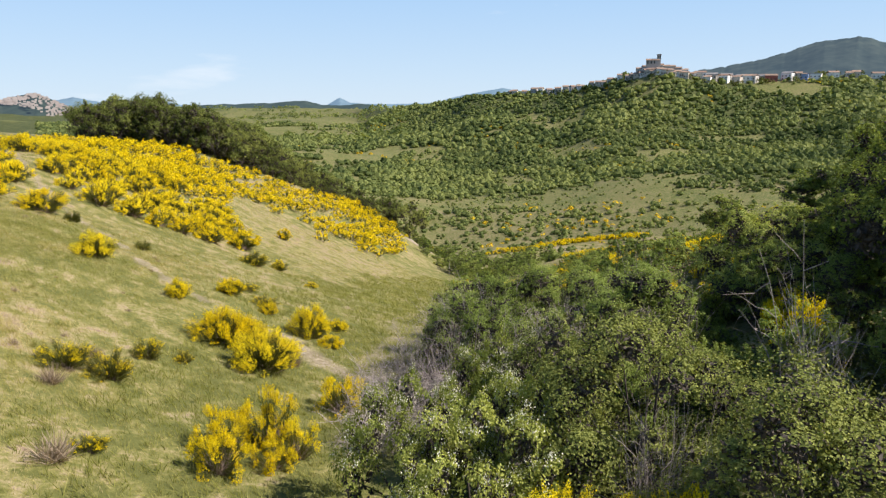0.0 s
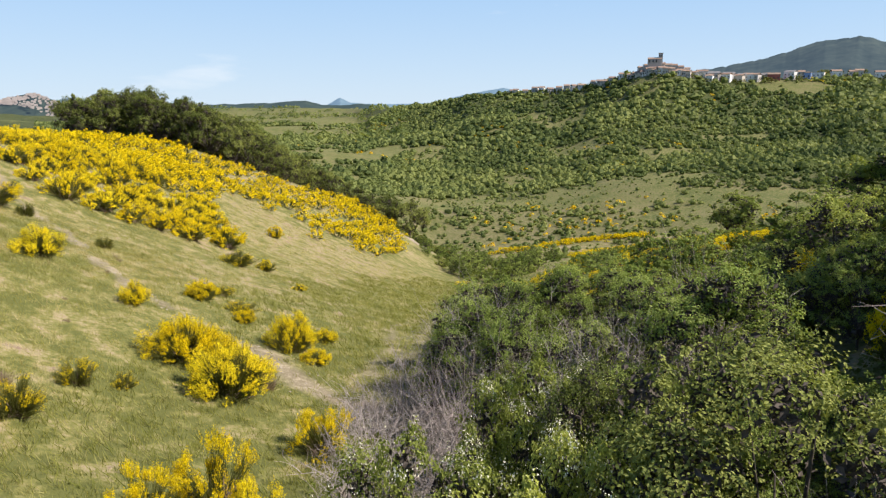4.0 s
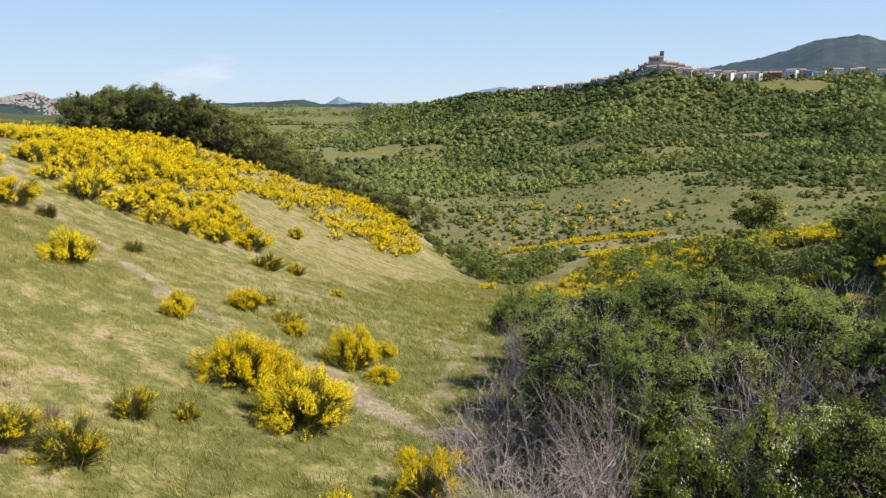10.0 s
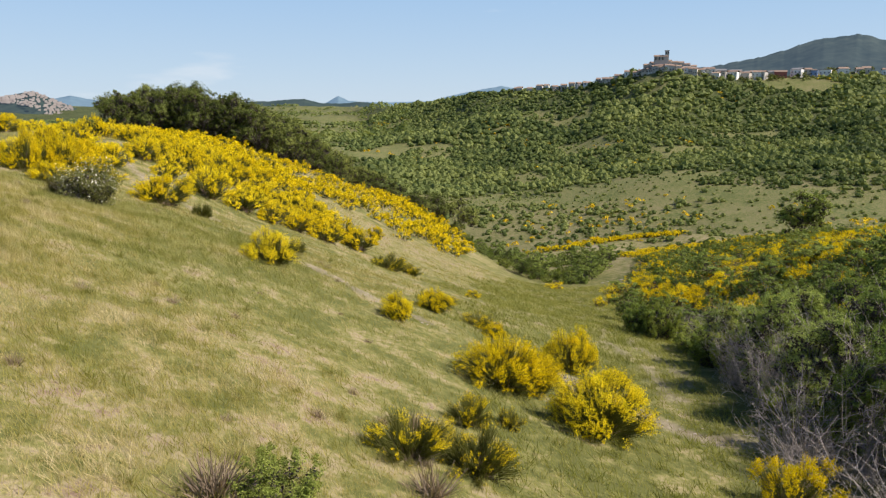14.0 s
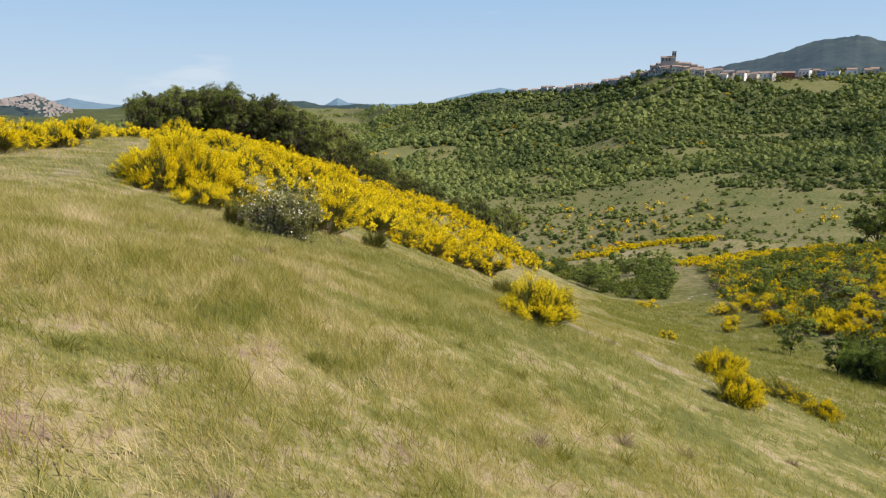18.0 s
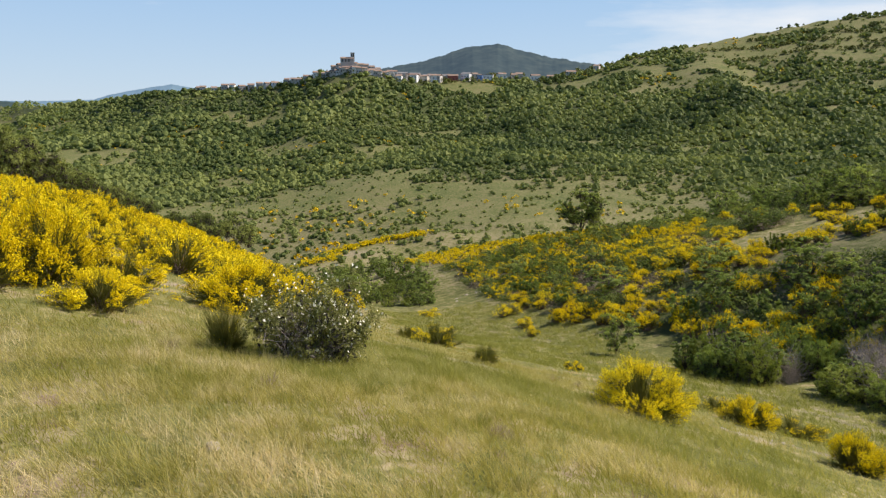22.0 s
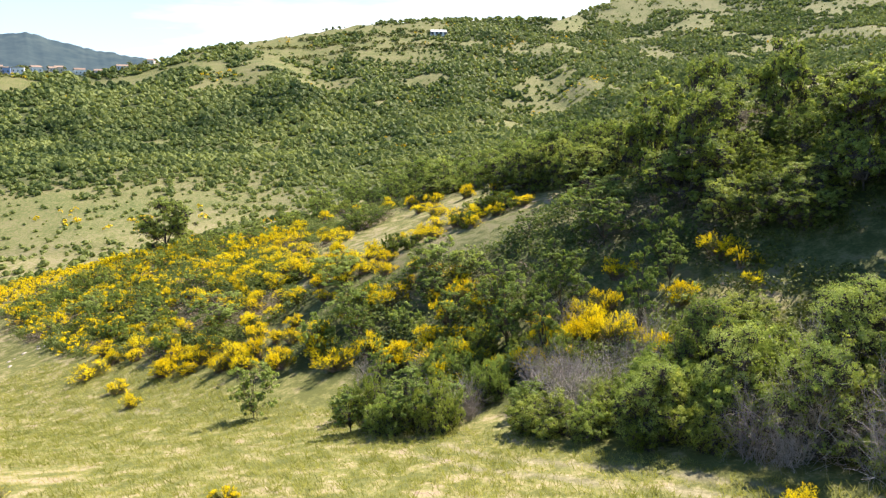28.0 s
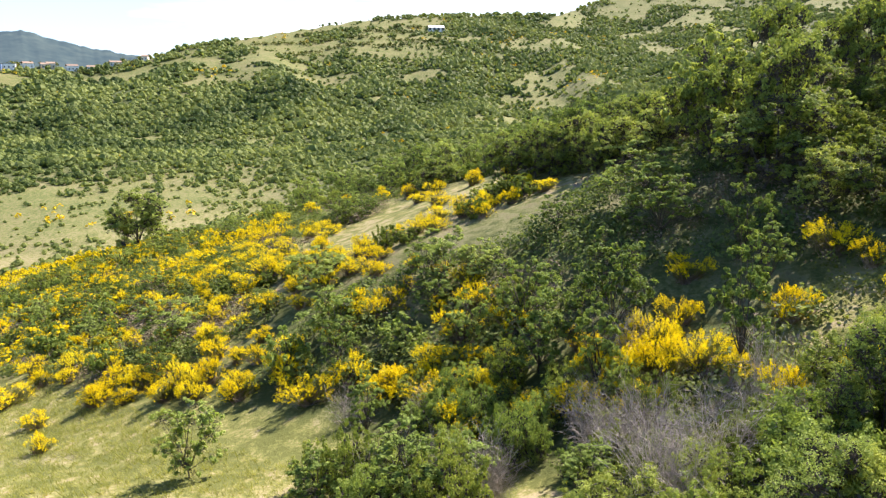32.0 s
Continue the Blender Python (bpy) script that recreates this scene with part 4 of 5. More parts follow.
put(ROSE, -20.9, 29.8, 1.12, 1.25, "dog rose bush covered with small white flowers", "bush")
put(DEAD[0], -21.1, 29.7, 0.95, 1.15, "dead grey twigs beside the dog rose", "dead shrub")
for x, y, w, h in ((-0.7, 11.6, 1.25, 2.1), (0.5, 9.8, 1.3, 2.1), (1.9, 11.6, 1.2, 2.2), (-0.2, 8.2, 1.2, 1.8), (1.3, 14.0, 1.2, 2.3)):
    put(HAWTHORN, x, y, w, h, "hawthorn shrub with sprays of white blossom", "shrub", "hawthorns in the gully")
for k, (x, y, w, h) in enumerate(((-1.0, 16.0, 1.9, 2.4), (0.3, 18.0, 1.6, 3.4), (0.9, 22.3, 1.9, 3.8), (2.5, 34.3, 1.8, 2.6), (-0.6, 20.5, 1.6, 2.6), (4.6, 36.0, 1.4, 2.2), (9.8, 37.4, 1.5, 2.4), (1.6, 26.5, 1.5, 3.0), (2.6, 17.5, 1.6, 3.6), (-0.2, 17.0, 1.5, 2.6), (1.3, 20.2, 1.7, 3.6), (3.9, 22.6, 1.5, 3.0), (2.2, 15.4, 1.3, 3.2), (5.4, 18.6, 1.4, 3.4), (4.0, 27.0, 1.4, 3.6), (6.6, 22.0, 1.5, 3.6), (0.2, 24.0, 1.4, 2.6), (7.4, 33.0, 1.2, 2.6), (6.2, 37.4, 1.2, 2.2), (3.4, 39.2, 1.1, 2.0), (3.2, 9.2, 1.1, 3.6), (6.0, 10.5, 1.2, 4.0), (-1.6, 17.6, 1.6, 1.9), (-1.9, 15.6, 1.3, 1.5), (-2.0, 20.4, 1.5, 1.9), (-1.2, 22.0, 1.5, 2.3), (0.8, 25.0, 1.8, 3.5), (-0.2, 25.6, 1.4, 2.9), (0.9, 27.4, 1.7, 3.3), (0.3, 28.6, 1.4, 2.7), (1.6, 23.4, 1.7, 3.6), (3.0, 34.6, 1.6, 2.6), (4.2, 33.6, 1.6, 2.6), (3.9, 19.1, 1.5, 3.6), (5.8, 18.3, 1.6, 3.8), (5.1, 32.4, 1.4, 2.2), (7.2, 43.4, 1.0, 1.8), (7.0, 46.4, 1.0, 1.8), (4.9, 35.5, 1.5, 2.7), (3.9, 35.1, 1.4, 2.4), (2.0, 39.4, 0.9, 2.3), (3.0, 40.9, 0.9, 2.2), (2.8, 38.6, 0.8, 2.0), (1.4, 41.6, 0.8, 2.2))):
    put(DEAD[k % 3], x, y, w, h * 0.95, "tangled leafless grey shrub among green bushes", "dead shrub", "dead shrubs")
put(DEADTREE, 7.3, 13.6, 2.4, 4.2, "bare grey dead tree in the shade of the wood", "dead tree")
for k, (x, y, w, h) in enumerate(((3.4, 10.9, 1.9, 1.95), (4.6, 7.6, 1.8, 1.6), (2.2, 13.4, 1.3, 1.6), (4.7, 20.7, 1.5, 1.5), (3.2, 24.6, 1.5, 1.5), (1.6, 19.6, 1.2, 1.35), (4.8, 16.8, 1.6, 1.6), (5.6, 26.5, 1.5, 1.4),
                                  (11.4, 38.2, 1.6, 1.6), (9.6, 40.2, 1.4, 1.3), (15.2, 34.6, 1.1, 1.3), (12.5, 42.0, 1.4, 1.2), (16.0, 47.5, 1.6, 1.2), (12.0, 51.0, 1.5, 1.1), (17.0, 56.0, 1.8, 1.1), (13.5, 64.0, 1.8, 1.1))):
    put((ASH if y > 30 else ASH_NEAR if y > 14 else ASH_CLOSE)[k % 2], x, y, w, h, "young ash tree with fresh green leaves" if y > 14 else "young maple tree with dark green leaves", "tree", "young trees on the bank")
# the last four are low oaks added only to shade the bank below them
for k, (x, y, w, h) in enumerate(((10.2, 22.0, 1.8, 1.7), (12.6, 17.2, 2.1, 2.3), (14.5, 21.0, 2.1, 2.1), (11.2, 12.0, 2.2, 2.3), (8.6, 8.6, 1.7, 1.6), (19.8, 34.4, 2.3, 1.7), (17.2, 38.0, 1.9, 1.25), (22.4, 34.2, 1.9, 2.3), (24.6, 37.4, 1.9, 1.9),
                                  (21.0, 39.5, 2.1, 1.15), (27.6, 34.2, 2.0, 1.7), (33.4, 31.0, 1.9, 2.05), (29.5, 35.2, 1.9, 2.2), (38.5, 27.0, 2.2, 0.8), (44, 24, 2.2, 0.85), (17.5, 14.0, 2.6, 2.6), (23, 20, 2.4, 2.2), (17.6, 32.2, 1.3, 1.05), (17.0, 30.2, 1.3, 1.1), (18.2, 28.2, 1.5, 0.95), (15.9, 28.4, 1.3, 1.05))):
    # two oaks drawn as ash, whose lighter leaf brightens their shaded side
    if y > 37.5 and x < 22:
        put(ASH[k % 3], x, y, w, h, "young ash tree with fresh green leaves", "tree", "young trees on the bank")
        continue
    put(OAK_NEAR[k % 2] if y < 23 and x < 15 else OAK[k % 3], x, y, w, h * (1.3 if x > 24 else 1.0), "dark green oak tree on the steep bank", "tree", "oaks on the bank")
put(ASH[1], 2.2, 49.4, 1.1, 1.15, "small round young tree alone on the meadow", "tree")
put(OAK[1], 43.6, 107, 3.4, 3.0, "round dark oak tree standing in the meadow", "tree")
put(OAK[2], 41.4, 62.4, 1.7, 1.2, "low dark oak bush on the spur", "tree")
for x, y, w, h in ((8.6, 33.8, 1.3, 1.75), (8.2, 37.8, 1.2, 1.4), (13.0, 33.6, 1.2, 1.1), (6.0, 45.0, 1.1, 1.1), (1.2, 40.1, 1.4, 0.95), (2.4, 41.4, 1.5, 1.0), (2.7, 39.6, 1.3, 0.85), (0.9, 42.9, 1.3, 0.85), (3.0, 36.4, 1.1, 0.6)):
    put(SAPLING, x, y, w, h, "slender ash sapling with pale green leaves", "tree", "saplings")
for k, (x, y, w, h) in enumerate(((0.1, 22.0, 1.0, 1.7), (1.4, 29.2, 1.4, 2.5), (2.4, 23.6, 1.4, 2.7), (1.3, 30.8, 1.3, 2.3), (2.3, 31.6, 1.6, 2.7), (5.8, 29.6, 1.8, 2.6), (1.5, 34.9, 1.2, 1.6), (0.9, 41.2, 1.1, 1.5), (2.2, 40.2, 1.0, 1.5), (3.2, 42.2, 0.9, 1.3),
                                  (3.4, 28.0, 1.9, 3.0), (2.4, 25.8, 1.7, 3.0), (2.6, 28.8, 1.7, 2.9), (3.8, 31.6, 1.6, 2.4), (7.5, 31.0, 1.5, 2.0), (-11.3, 14.2, 0.55, 0.8), (8.0, 26.0, 1.6, 2.0), (9.0, 30.0, 1.3, 1.6), (0.6, 31.6, 0.8, 1.6), (1.2, 33.6, 0.9, 1.5), (1.5, 35.8, 0.9, 1.3), (1.3, 39.2, 1.0, 2.6), (0.6, 40.8, 0.9, 2.0), (1.7, 42.3, 1.0, 2.9), (2.6, 44.4, 0.8, 1.7))):
    put(SHRUB_NEAR[k % 3], x, y, w * 1.05, h * 0.68, "dense leafy green shrub at the foot of the bank", "shrub", "shrubs of the gully")

def make_stone(seed):
    """A weathered block of pale rock, about a metre across."""
    r = np.random.default_rng(seed)
    bm = bmesh.new()
    bmesh.ops.create_icosphere(bm, subdivisions=2, radius=0.5)
    cuts = dome(9, r, -0.8)
    for v in bm.verts:
        p = np.array(v.co)
        for c in cuts:
            over = p @ c - 0.40
            if over > 0:
                p = p - c * over * 0.9
        v.co = p * (1.0, 0.8, 0.62) + r.normal(0, 0.012, 3)
    me = bpy.data.meshes.new("stone")
    bm.to_mesh(me)
    bm.free()
    me.materials.append(M_ROCK)
    return new("stone", me)


STONES = [make_stone(131 + k) for k in range(3)]
SR = np.random.default_rng(133)
for line, n, wide in ((SHEEP_TRACK[2:], 46, 0.35), (TRAIL, 40, 0.9), (((-7.5, 125), (-4.0, 132)), 40, 1.6), (((10.0, 83.0), (13.5, 86.0)), 14, 1.2)):
    for k in range(n):
        q = SR.integers(0, len(line) - 1)
        f = SR.random()
        x = line[q][0] + (line[q + 1][0] - line[q][0]) * f + SR.normal(0, wide)
        y = line[q][1] + (line[q + 1][1] - line[q][1]) * f + SR.normal(0, wide)
        s = SR.uniform(0.04, 0.13) * (1.0 if y < 60 else 4.5)
        put(STONES[k % 3], x, y, s, s, "pale limestone lying loose on the bare soil", "stone", "stones on the tracks", sink=s * 0.12)
put(STONES[0], -23.1, 24.7, 0.16, 0.16, "single pale stone lying in the grass", "stone", sink=0.0)
retire(*STONES)

LOWBANK = ((-0.2, 21), (-0.4, 25.5), (0.3, 29.5), (1.5, 33), (3.0, 36.5), (5, 41), (8, 45), (10, 44), (8, 37), (6, 31), (6, 24), (4, 19), (1, 17))
for k, (x, y) in enumerate(spread(LOWBANK, 1.45, rng)):
    s = rng.uniform(0.55, 1.0)
    if k % 5 == 4:
        put(DEAD[k % 3], x, y, s * 1.2, s * 2.0, "tangled leafless grey shrub among green bushes", "dead shrub", "dead shrubs")
    else:
        put(SHRUB_NEAR[k % 3], x, y, s * 1.1, s * rng.uniform(1.0, 1.7), "leafy green shrub on the edge of the hollow", "shrub", "shrubs of the gully")

for k, (x, y, w, h) in enumerate(((0.9, 27.2, 1.3, 1.35), (0.3, 24.2, 1.2, 1.3), (1.6, 24.4, 1.4, 1.5), (2.2, 29.4, 1.3, 1.35), (3.6, 26.4, 1.4, 1.5), (0.4, 21.4, 1.3, 1.4), (4.6, 30.6, 1.2, 1.3), (1.0, 31.6, 1.1, 1.1))):
    put(ASH_NEAR[k % 2], x, y, w, h, "young ash tree with fresh green leaves", "tree", "young trees on the bank")

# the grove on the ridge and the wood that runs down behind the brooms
# oaks in the darker maple leaf, which holds the grove's shade as colour
GROVE_OAK = [make_tree("holm_oak_tree", 285 + k, 12000, 0.056, M_MAPLE_SHADED_OAK, 1.05, 2.2, 0.02, 34, 0.04) for k in range(3)]
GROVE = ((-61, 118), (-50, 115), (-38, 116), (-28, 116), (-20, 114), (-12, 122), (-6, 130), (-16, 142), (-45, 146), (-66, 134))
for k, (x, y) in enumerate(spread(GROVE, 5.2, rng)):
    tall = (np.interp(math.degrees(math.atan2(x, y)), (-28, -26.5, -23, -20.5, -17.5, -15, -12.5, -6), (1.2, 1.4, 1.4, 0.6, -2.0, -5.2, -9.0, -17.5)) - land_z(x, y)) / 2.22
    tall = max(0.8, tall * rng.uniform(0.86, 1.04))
    put(GROVE_OAK[k % 3], x, y, max(tall * 0.85, 1.2), tall, "oak of the ridge grove with shade put into its leaf colour", "tree", "oaks of the ridge grove")

BOTTOM = ((-2, 104), (5, 84), (9, 88), (16, 108), (20, 124), (16, 150), (-4, 150), (-6, 132))
for k, (x, y) in enumerate(spread(BOTTOM, 2.7, rng)):
    s = rng.uniform(0.40, 1.45)
    if value_noise(x, y, 7, 45) < 0.44:
        continue
    if k % 3:
        put(SHRUB[k % 3], x, y, s * 1.4, s * 1.3, "leafy green shrub in the valley bottom", "shrub", "shrubs of the valley bottom")
    else:
        put(ASH[k % 2], x, y, s * 1.2, s * 1.1, "young tree in the valley bottom", "tree", "young trees of the valley bottom")

# fill of the right bank: shrubs and young trees, thinner to the north
FILL = ((1, 12), (1, 26), (6, 34), (9, 42), (9, 60), (14, 84), (22, 108), (50, 108), (46, 84), (34, 64), (24, 58), (20, 48), (20, 40), (17, 30), (16, 22), (14, 14))
for k, (x, y) in enumerate(spread(FILL, 2.7, rng, 9000)):
    if value_noise(x, y, 9, 43) > 0.62 or (x > 18 and 44 < y < 62):
        continue
    s = rng.uniform(0.7, 1.15)
    if k % 3:
        put(SHRUB_NEAR[k % 3] if y < 26 else SHRUB[k % 3], x, y, s * 1.25, s * 1.4, "leafy green shrub among the brooms", "shrub", "shrubs of the bank")
    else:
        put(ASH_NEAR[k % 2] if y < 26 else ASH[k % 3], x, y, s * 1.2, s * (1.1 if x < 12 else 0.85), "young ash tree with fresh green leaves", "tree", "young trees on the bank")
for k, (x, y, w, h) in enumerate(((34.5, 52.5, 1.2, 1.3), (36.5, 56.5, 1.3, 1.5), (38.4, 61.0, 1.2, 1.3), (40.0, 64.5, 1.3, 1.4), (40.8, 68.0, 1.4, 1.5), (40.5, 71.5, 1.2, 1.3), (38.8, 74.6, 1.3, 1.5), (37.0, 76.8, 1.4, 1.5), (34.8, 79.0, 1.3, 1.3), (32.0, 80.6, 1.4, 1.5), (29.0, 80.0, 1.2, 1.4))):
    put(BROOM_FLAT[k % 5], x, y, w, h, "broom bush in yellow bloom on the crest of the spur", "broom bush", "brooms on the spur")
BEYOND = ((37, 48), (43, 60), (44, 72), (40, 82), (52, 90), (66, 72), (56, 46))
for k, (x, y) in enumerate(spread(BEYOND, 3.4, rng)):
    s = rng.uniform(1.0, 1.7)
    put((ASH if k % 2 else SHRUB)[k % 3], x, y, s * 1.2, s * 1.15, "leafy young tree beyond the spur", "tree", "young trees beyond the spur")
SPUR_EDGE = ((20, 59), (22, 66), (24, 71), (27, 75), (28, 78), (22, 76), (18, 66), (19, 56), (24, 51), (28, 47), (31, 50), (26, 54), (22, 58))
for k, (x, y) in enumerate(spread(SPUR_EDGE, 1.7, rng)):
    if k % 3:
        put(BROOM_FLAT[k % 5], x, y, rng.uniform(0.9, 1.4), rng.uniform(0.9, 1.3), "broom bush in yellow bloom on the edge of the spur", "broom bush", "brooms on the spur")
    else:
        put(SHRUB[k % 2], x, y, rng.uniform(0.9, 1.4), rng.uniform(0.9, 1.3), "leafy green shrub on the edge of the spur", "shrub", "shrubs of the spur")
SPUR_TOP = ((31, 48), (34, 53), (38, 52), (46, 52), (44, 44), (34, 40), (28, 43))
for k, (x, y) in enumerate(spread(SPUR_TOP, 2.6, rng)):
    put(OAK[k % 3], x, y, rng.uniform(1.2, 1.7), rng.uniform(1.0, 1.5), "dark oak bush at the edge of the wood", "tree", "oaks on the bank")
DARKWOOD = ((13, 6), (16, 20), (20, 27), (22, 37), (29, 40), (35, 36), (44, 30), (60, 28), (70, 10), (40, 0))
for k, (x, y) in enumerate(spread(DARKWOOD, 5.4, rng)):
    if 19 < x < 36 and 22 < y < 36:
        continue
    s = rng.uniform(1.6, 2.4) * (0.42 if x > 36 and y > 20 else 1.0)
    put(OAK_FAR[k % 3], x, y, s, s * rng.uniform(0.95, 1.25), "dark green oak tree on the steep bank", "tree", "oaks on the bank")
# oaks added near or beyond the view's edge to shade the slope westward
for k, (x, y, w, h) in enumerate(((18.6, 26.2, 1.9, 2.2), (22.0, 26.7, 2.3, 2.1), (25.0, 26.3, 2.4, 2.0), (23.5, 22.6, 2.4, 2.6), (19.2, 22.6, 2.2, 2.4), (17.6, 20.0, 2.3, 3.3), (27.6, 25.0, 2.2, 1.9))):
    put(OAK[k % 3], x, y, w, h, "tall dark oak tree that shades the steep bank", "tree", "oaks on the bank")
LITEDGE = ((19.5, 30.5), (22, 32.6), (28, 32.4), (36, 31.0), (36, 26), (28, 26), (22, 27.5))
for k, (x, y) in enumerate(spread(LITEDGE, 1.7, rng)):
    s = rng.uniform(0.6, 1.1)
    put((SHRUB[k % 2] if k % 3 else ASH[k % 2]), x, y, s * 1.2, s * 1.1, "sunlit yellow-green shrub above the wood", "shrub", "shrubs of the bank")

for k, (x, y, s) in enumerate(((-7.5, 12.2, 0.75), (-11.9, 14.0, 0.7), (-5.2, 22.8, 0.6), (-9.6, 15.9, 0.6), (-9.9, 18.6, 0.45))):
    put(DRY_TUFT := (make_tuft(111 + k, 260, M_DRY)), x, y, s, s, "dry pinkish-brown clump of dead grass", "grass clump")
    retire(DRY_TUFT)

WEEDS = [make_tuft(121 + k, 150, m, 0.9) for k, m in enumerate((M_LUSH, M_DRY, M_LUSH))]
WR = np.random.default_rng(123)
for k in range(150):
    f = WR.random()
    x = float(np.interp(f, (0, 0.25, 0.5, 0.8, 1.0), (-10, -15, -21, -21, -13))) + WR.normal(0, 4.0)
    y = float(np.interp(f, (0, 0.25, 0.5, 0.8, 1.0), (14, 18, 22, 27, 33))) + WR.normal(0, 4.0)
    s = WR.uniform(0.12, 0.32)
    dry = k % 3 == 1
    put(WEEDS[k % 3], x, y, s, s * WR.uniform(0.7, 1.2), "small dry brown weed in the meadow" if dry else "small green weed in the meadow", "weed", "weeds in the meadow", name="meadow_weed")
retire(*WEEDS)
retire(*GROVE_OAK, *BROOM_BAND, *ASH_CLOSE, *OAK_NEAR, *ASH_NEAR, *OAK_FAR, *SHRUB_NEAR, *BROOM_FAR, *BROOM_FULL, *BROOM_TALL, *BROOM_THIN, *BROOM_MID, *BROOM_FLAT, *BROOM_GREEN, *ASH, *OAK, *SHRUB, HAWTHORN, ROSE, SAPLING, *DEAD, DEADTREE)


# ---------------------------------------------------------------- grass
def grow_grass(name, x, y, high, width, blades_each, seed, label, mat=None):
    g = np.random.default_rng(seed)
    n = len(x)
    z = land(x, y)
    keep = (bare_soil(x, y) < 0.45) | (g.random(n) < 0.15)
    x, y, z = x[keep], y[keep], z[keep]
    n = len(x) * blades_each
    rx, ry = np.repeat(x, blades_each) + g.normal(0, 0.05, n), np.repeat(y, blades_each) + g.normal(0, 0.05, n)
    root = np.stack([rx, ry, np.repeat(z, blades_each) - 0.03], 1)
    tuft = np.repeat(0.55 + 0.9 * value_noise(x, y, 0.8, 51), blades_each)
    h = high * tuft * g.uniform(0.5, 1.2, n)
    lean = np.stack([g.normal(-0.25, 0.5, n), g.normal(0.1, 0.5, n), np.ones(n)], 1) * h[:, None]
    v, f = blades(root, root + lean, width, g)
    tagged(new(name, sheet(name, v, f, mat or M_BLADE, False)), label, "grass", kind="stuff")


g = np.random.default_rng(61)
t = g.random(46000)
lx, ly = np.interp(t, (0, 0.2, 0.45, 0.75, 1.0), (-11, -16, -22, -22, -14)), np.interp(t, (0, 0.2, 0.45, 0.75, 1.0), (12, 17, 21, 27, 33))
gx, gy = lx + g.normal(0, 3.2, len(t)), ly + g.normal(0, 3.4, len(t))
fresh = near_line(gx, gy, FRESH) + (value_noise(gx, gy, 2.4, 36) - 0.5) * 5.5 < 2.4
grow_grass("near_grass", gx[~fresh], gy[~fresh], 0.17, 0.0058, 6, 62, "mixed green and straw-coloured meadow grass")
grow_grass("fresh_grass", gx[fresh], gy[fresh], 0.19, 0.0062, 7, 65, "fresh yellow-green grass below the brow of the hill", M_LUSH)
gx, gy = g.uniform(-38, 12, 110000), g.uniform(4, 78, 110000)
keep = gx < np.interp(gy, (0, 12, 27, 40, 62, 78), (-2.5, -2, -1, 2, 8, 9))
gx, gy = gx[keep], gy[keep]
greener = near_line(gx, gy, ((-1.5, 16), (-1.5, 30), (0, 42), (3, 62), (5, 80))) + (value_noise(gx, gy, 3, 34) - 0.5) * 6 < 8.2
grow_grass("meadow_grass", gx[~greener], gy[~greener], 0.15, 0.013, 2, 63, "straw-tipped grass over the valley slope")
grow_grass("gully_grass", gx[greener], gy[greener], 0.20, 0.018, 4, 64, "fresh green grass in the hollow", M_LUSH)


# ---------------------------------------------------------------- woods on the far slopes
def far_woods(name, x, y, tree_r, tree_h, cards_each, mat, seed, label, category, lift=0.45, card=1.0, rows=0):
    g = np.random.default_rng(seed)
    n = len(x)
    z = land(x, y)
    d = dome(n * cards_each, g, -0.35)
    k = np.repeat(np.arange(n), cards_each)
    reach = g.uniform(0.72, 1.1, len(k))
    at = np.stack([x[k], y[k], z[k]], 1) + d * np.stack([tree_r[k], tree_r[k], tree_h[k] * 0.5], 1) * reach[:, None]
    at[:, 2] += tree_h[k] * lift
    at[:, :2] += (np.stack([x[k], y[k]], 1) - at[:, :2]) * (np.clip(d[:, 2], 0, 1) * 0.35)[:, None]
    v, f = cards(at, d * (1, 1, 0.6) + (0, 0, 0.60), card * tree_r[k] * g.uniform(0.55, 0.95, len(k)), g, 0.15 if rows else 0.28, 0.8)
    if rows:
        sides = 5
        u = np.linspace(0, 1, rows + 1)
        wide = np.interp(u, (0, 0.33, 0.67, 1), (0.58, 0.84, 0.80, 0.36))[None, :, None] * g.uniform(0.78, 1.12, (n, rows + 1, sides)) * tree_r[:, None, None]
        a = np.arange(sides)[None, None] * 6.283 / sides + g.random((n, 1, 1)) * 6.283
        bz = (lift - 0.42 + 0.88 * u)[None, :, None] * tree_h[:, None, None] * g.uniform(0.94, 1.06, (n, 1, sides)) + z[:, None, None]
        bv = np.stack([x[:, None, None] + wide * np.cos(a), y[:, None, None] + wide * np.sin(a), bz], -1).reshape(-1, 3)
        i, j = np.meshgrid(np.arange(rows), np.arange(sides), indexing="ij")
        q = np.stack([i * sides + j, i * sides + (j + 1) % sides, (i + 1) * sides + (j + 1) % sides, (i + 1) * sides + j], -1).reshape(-1, 4)
        bf = (np.arange(n) * sides * (rows + 1))[:, None, None] + q[None]
        v, f = joined(((v, f), (bv, bf.reshape(-1, 4))))
    me = sheet(name, v, f, mat, False)
    tone = me.attributes.new("tone", 'FLOAT', 'POINT')
    own = np.clip(value_noise(x, y, 60, 71) * 1.0 + value_noise(x, y, 17, 76) * 0.6 + g.random(n) * 0.36 - 0.42, 0, 1.1)
    own = np.concatenate([np.repeat(own, cards_each * 4), np.repeat(own, (rows + 1) * 5 if rows else 0)])
    tone.data.foreach_set("value", own.astype(np.float32))
    tagged(new(name, me), label, category, kind="stuff")


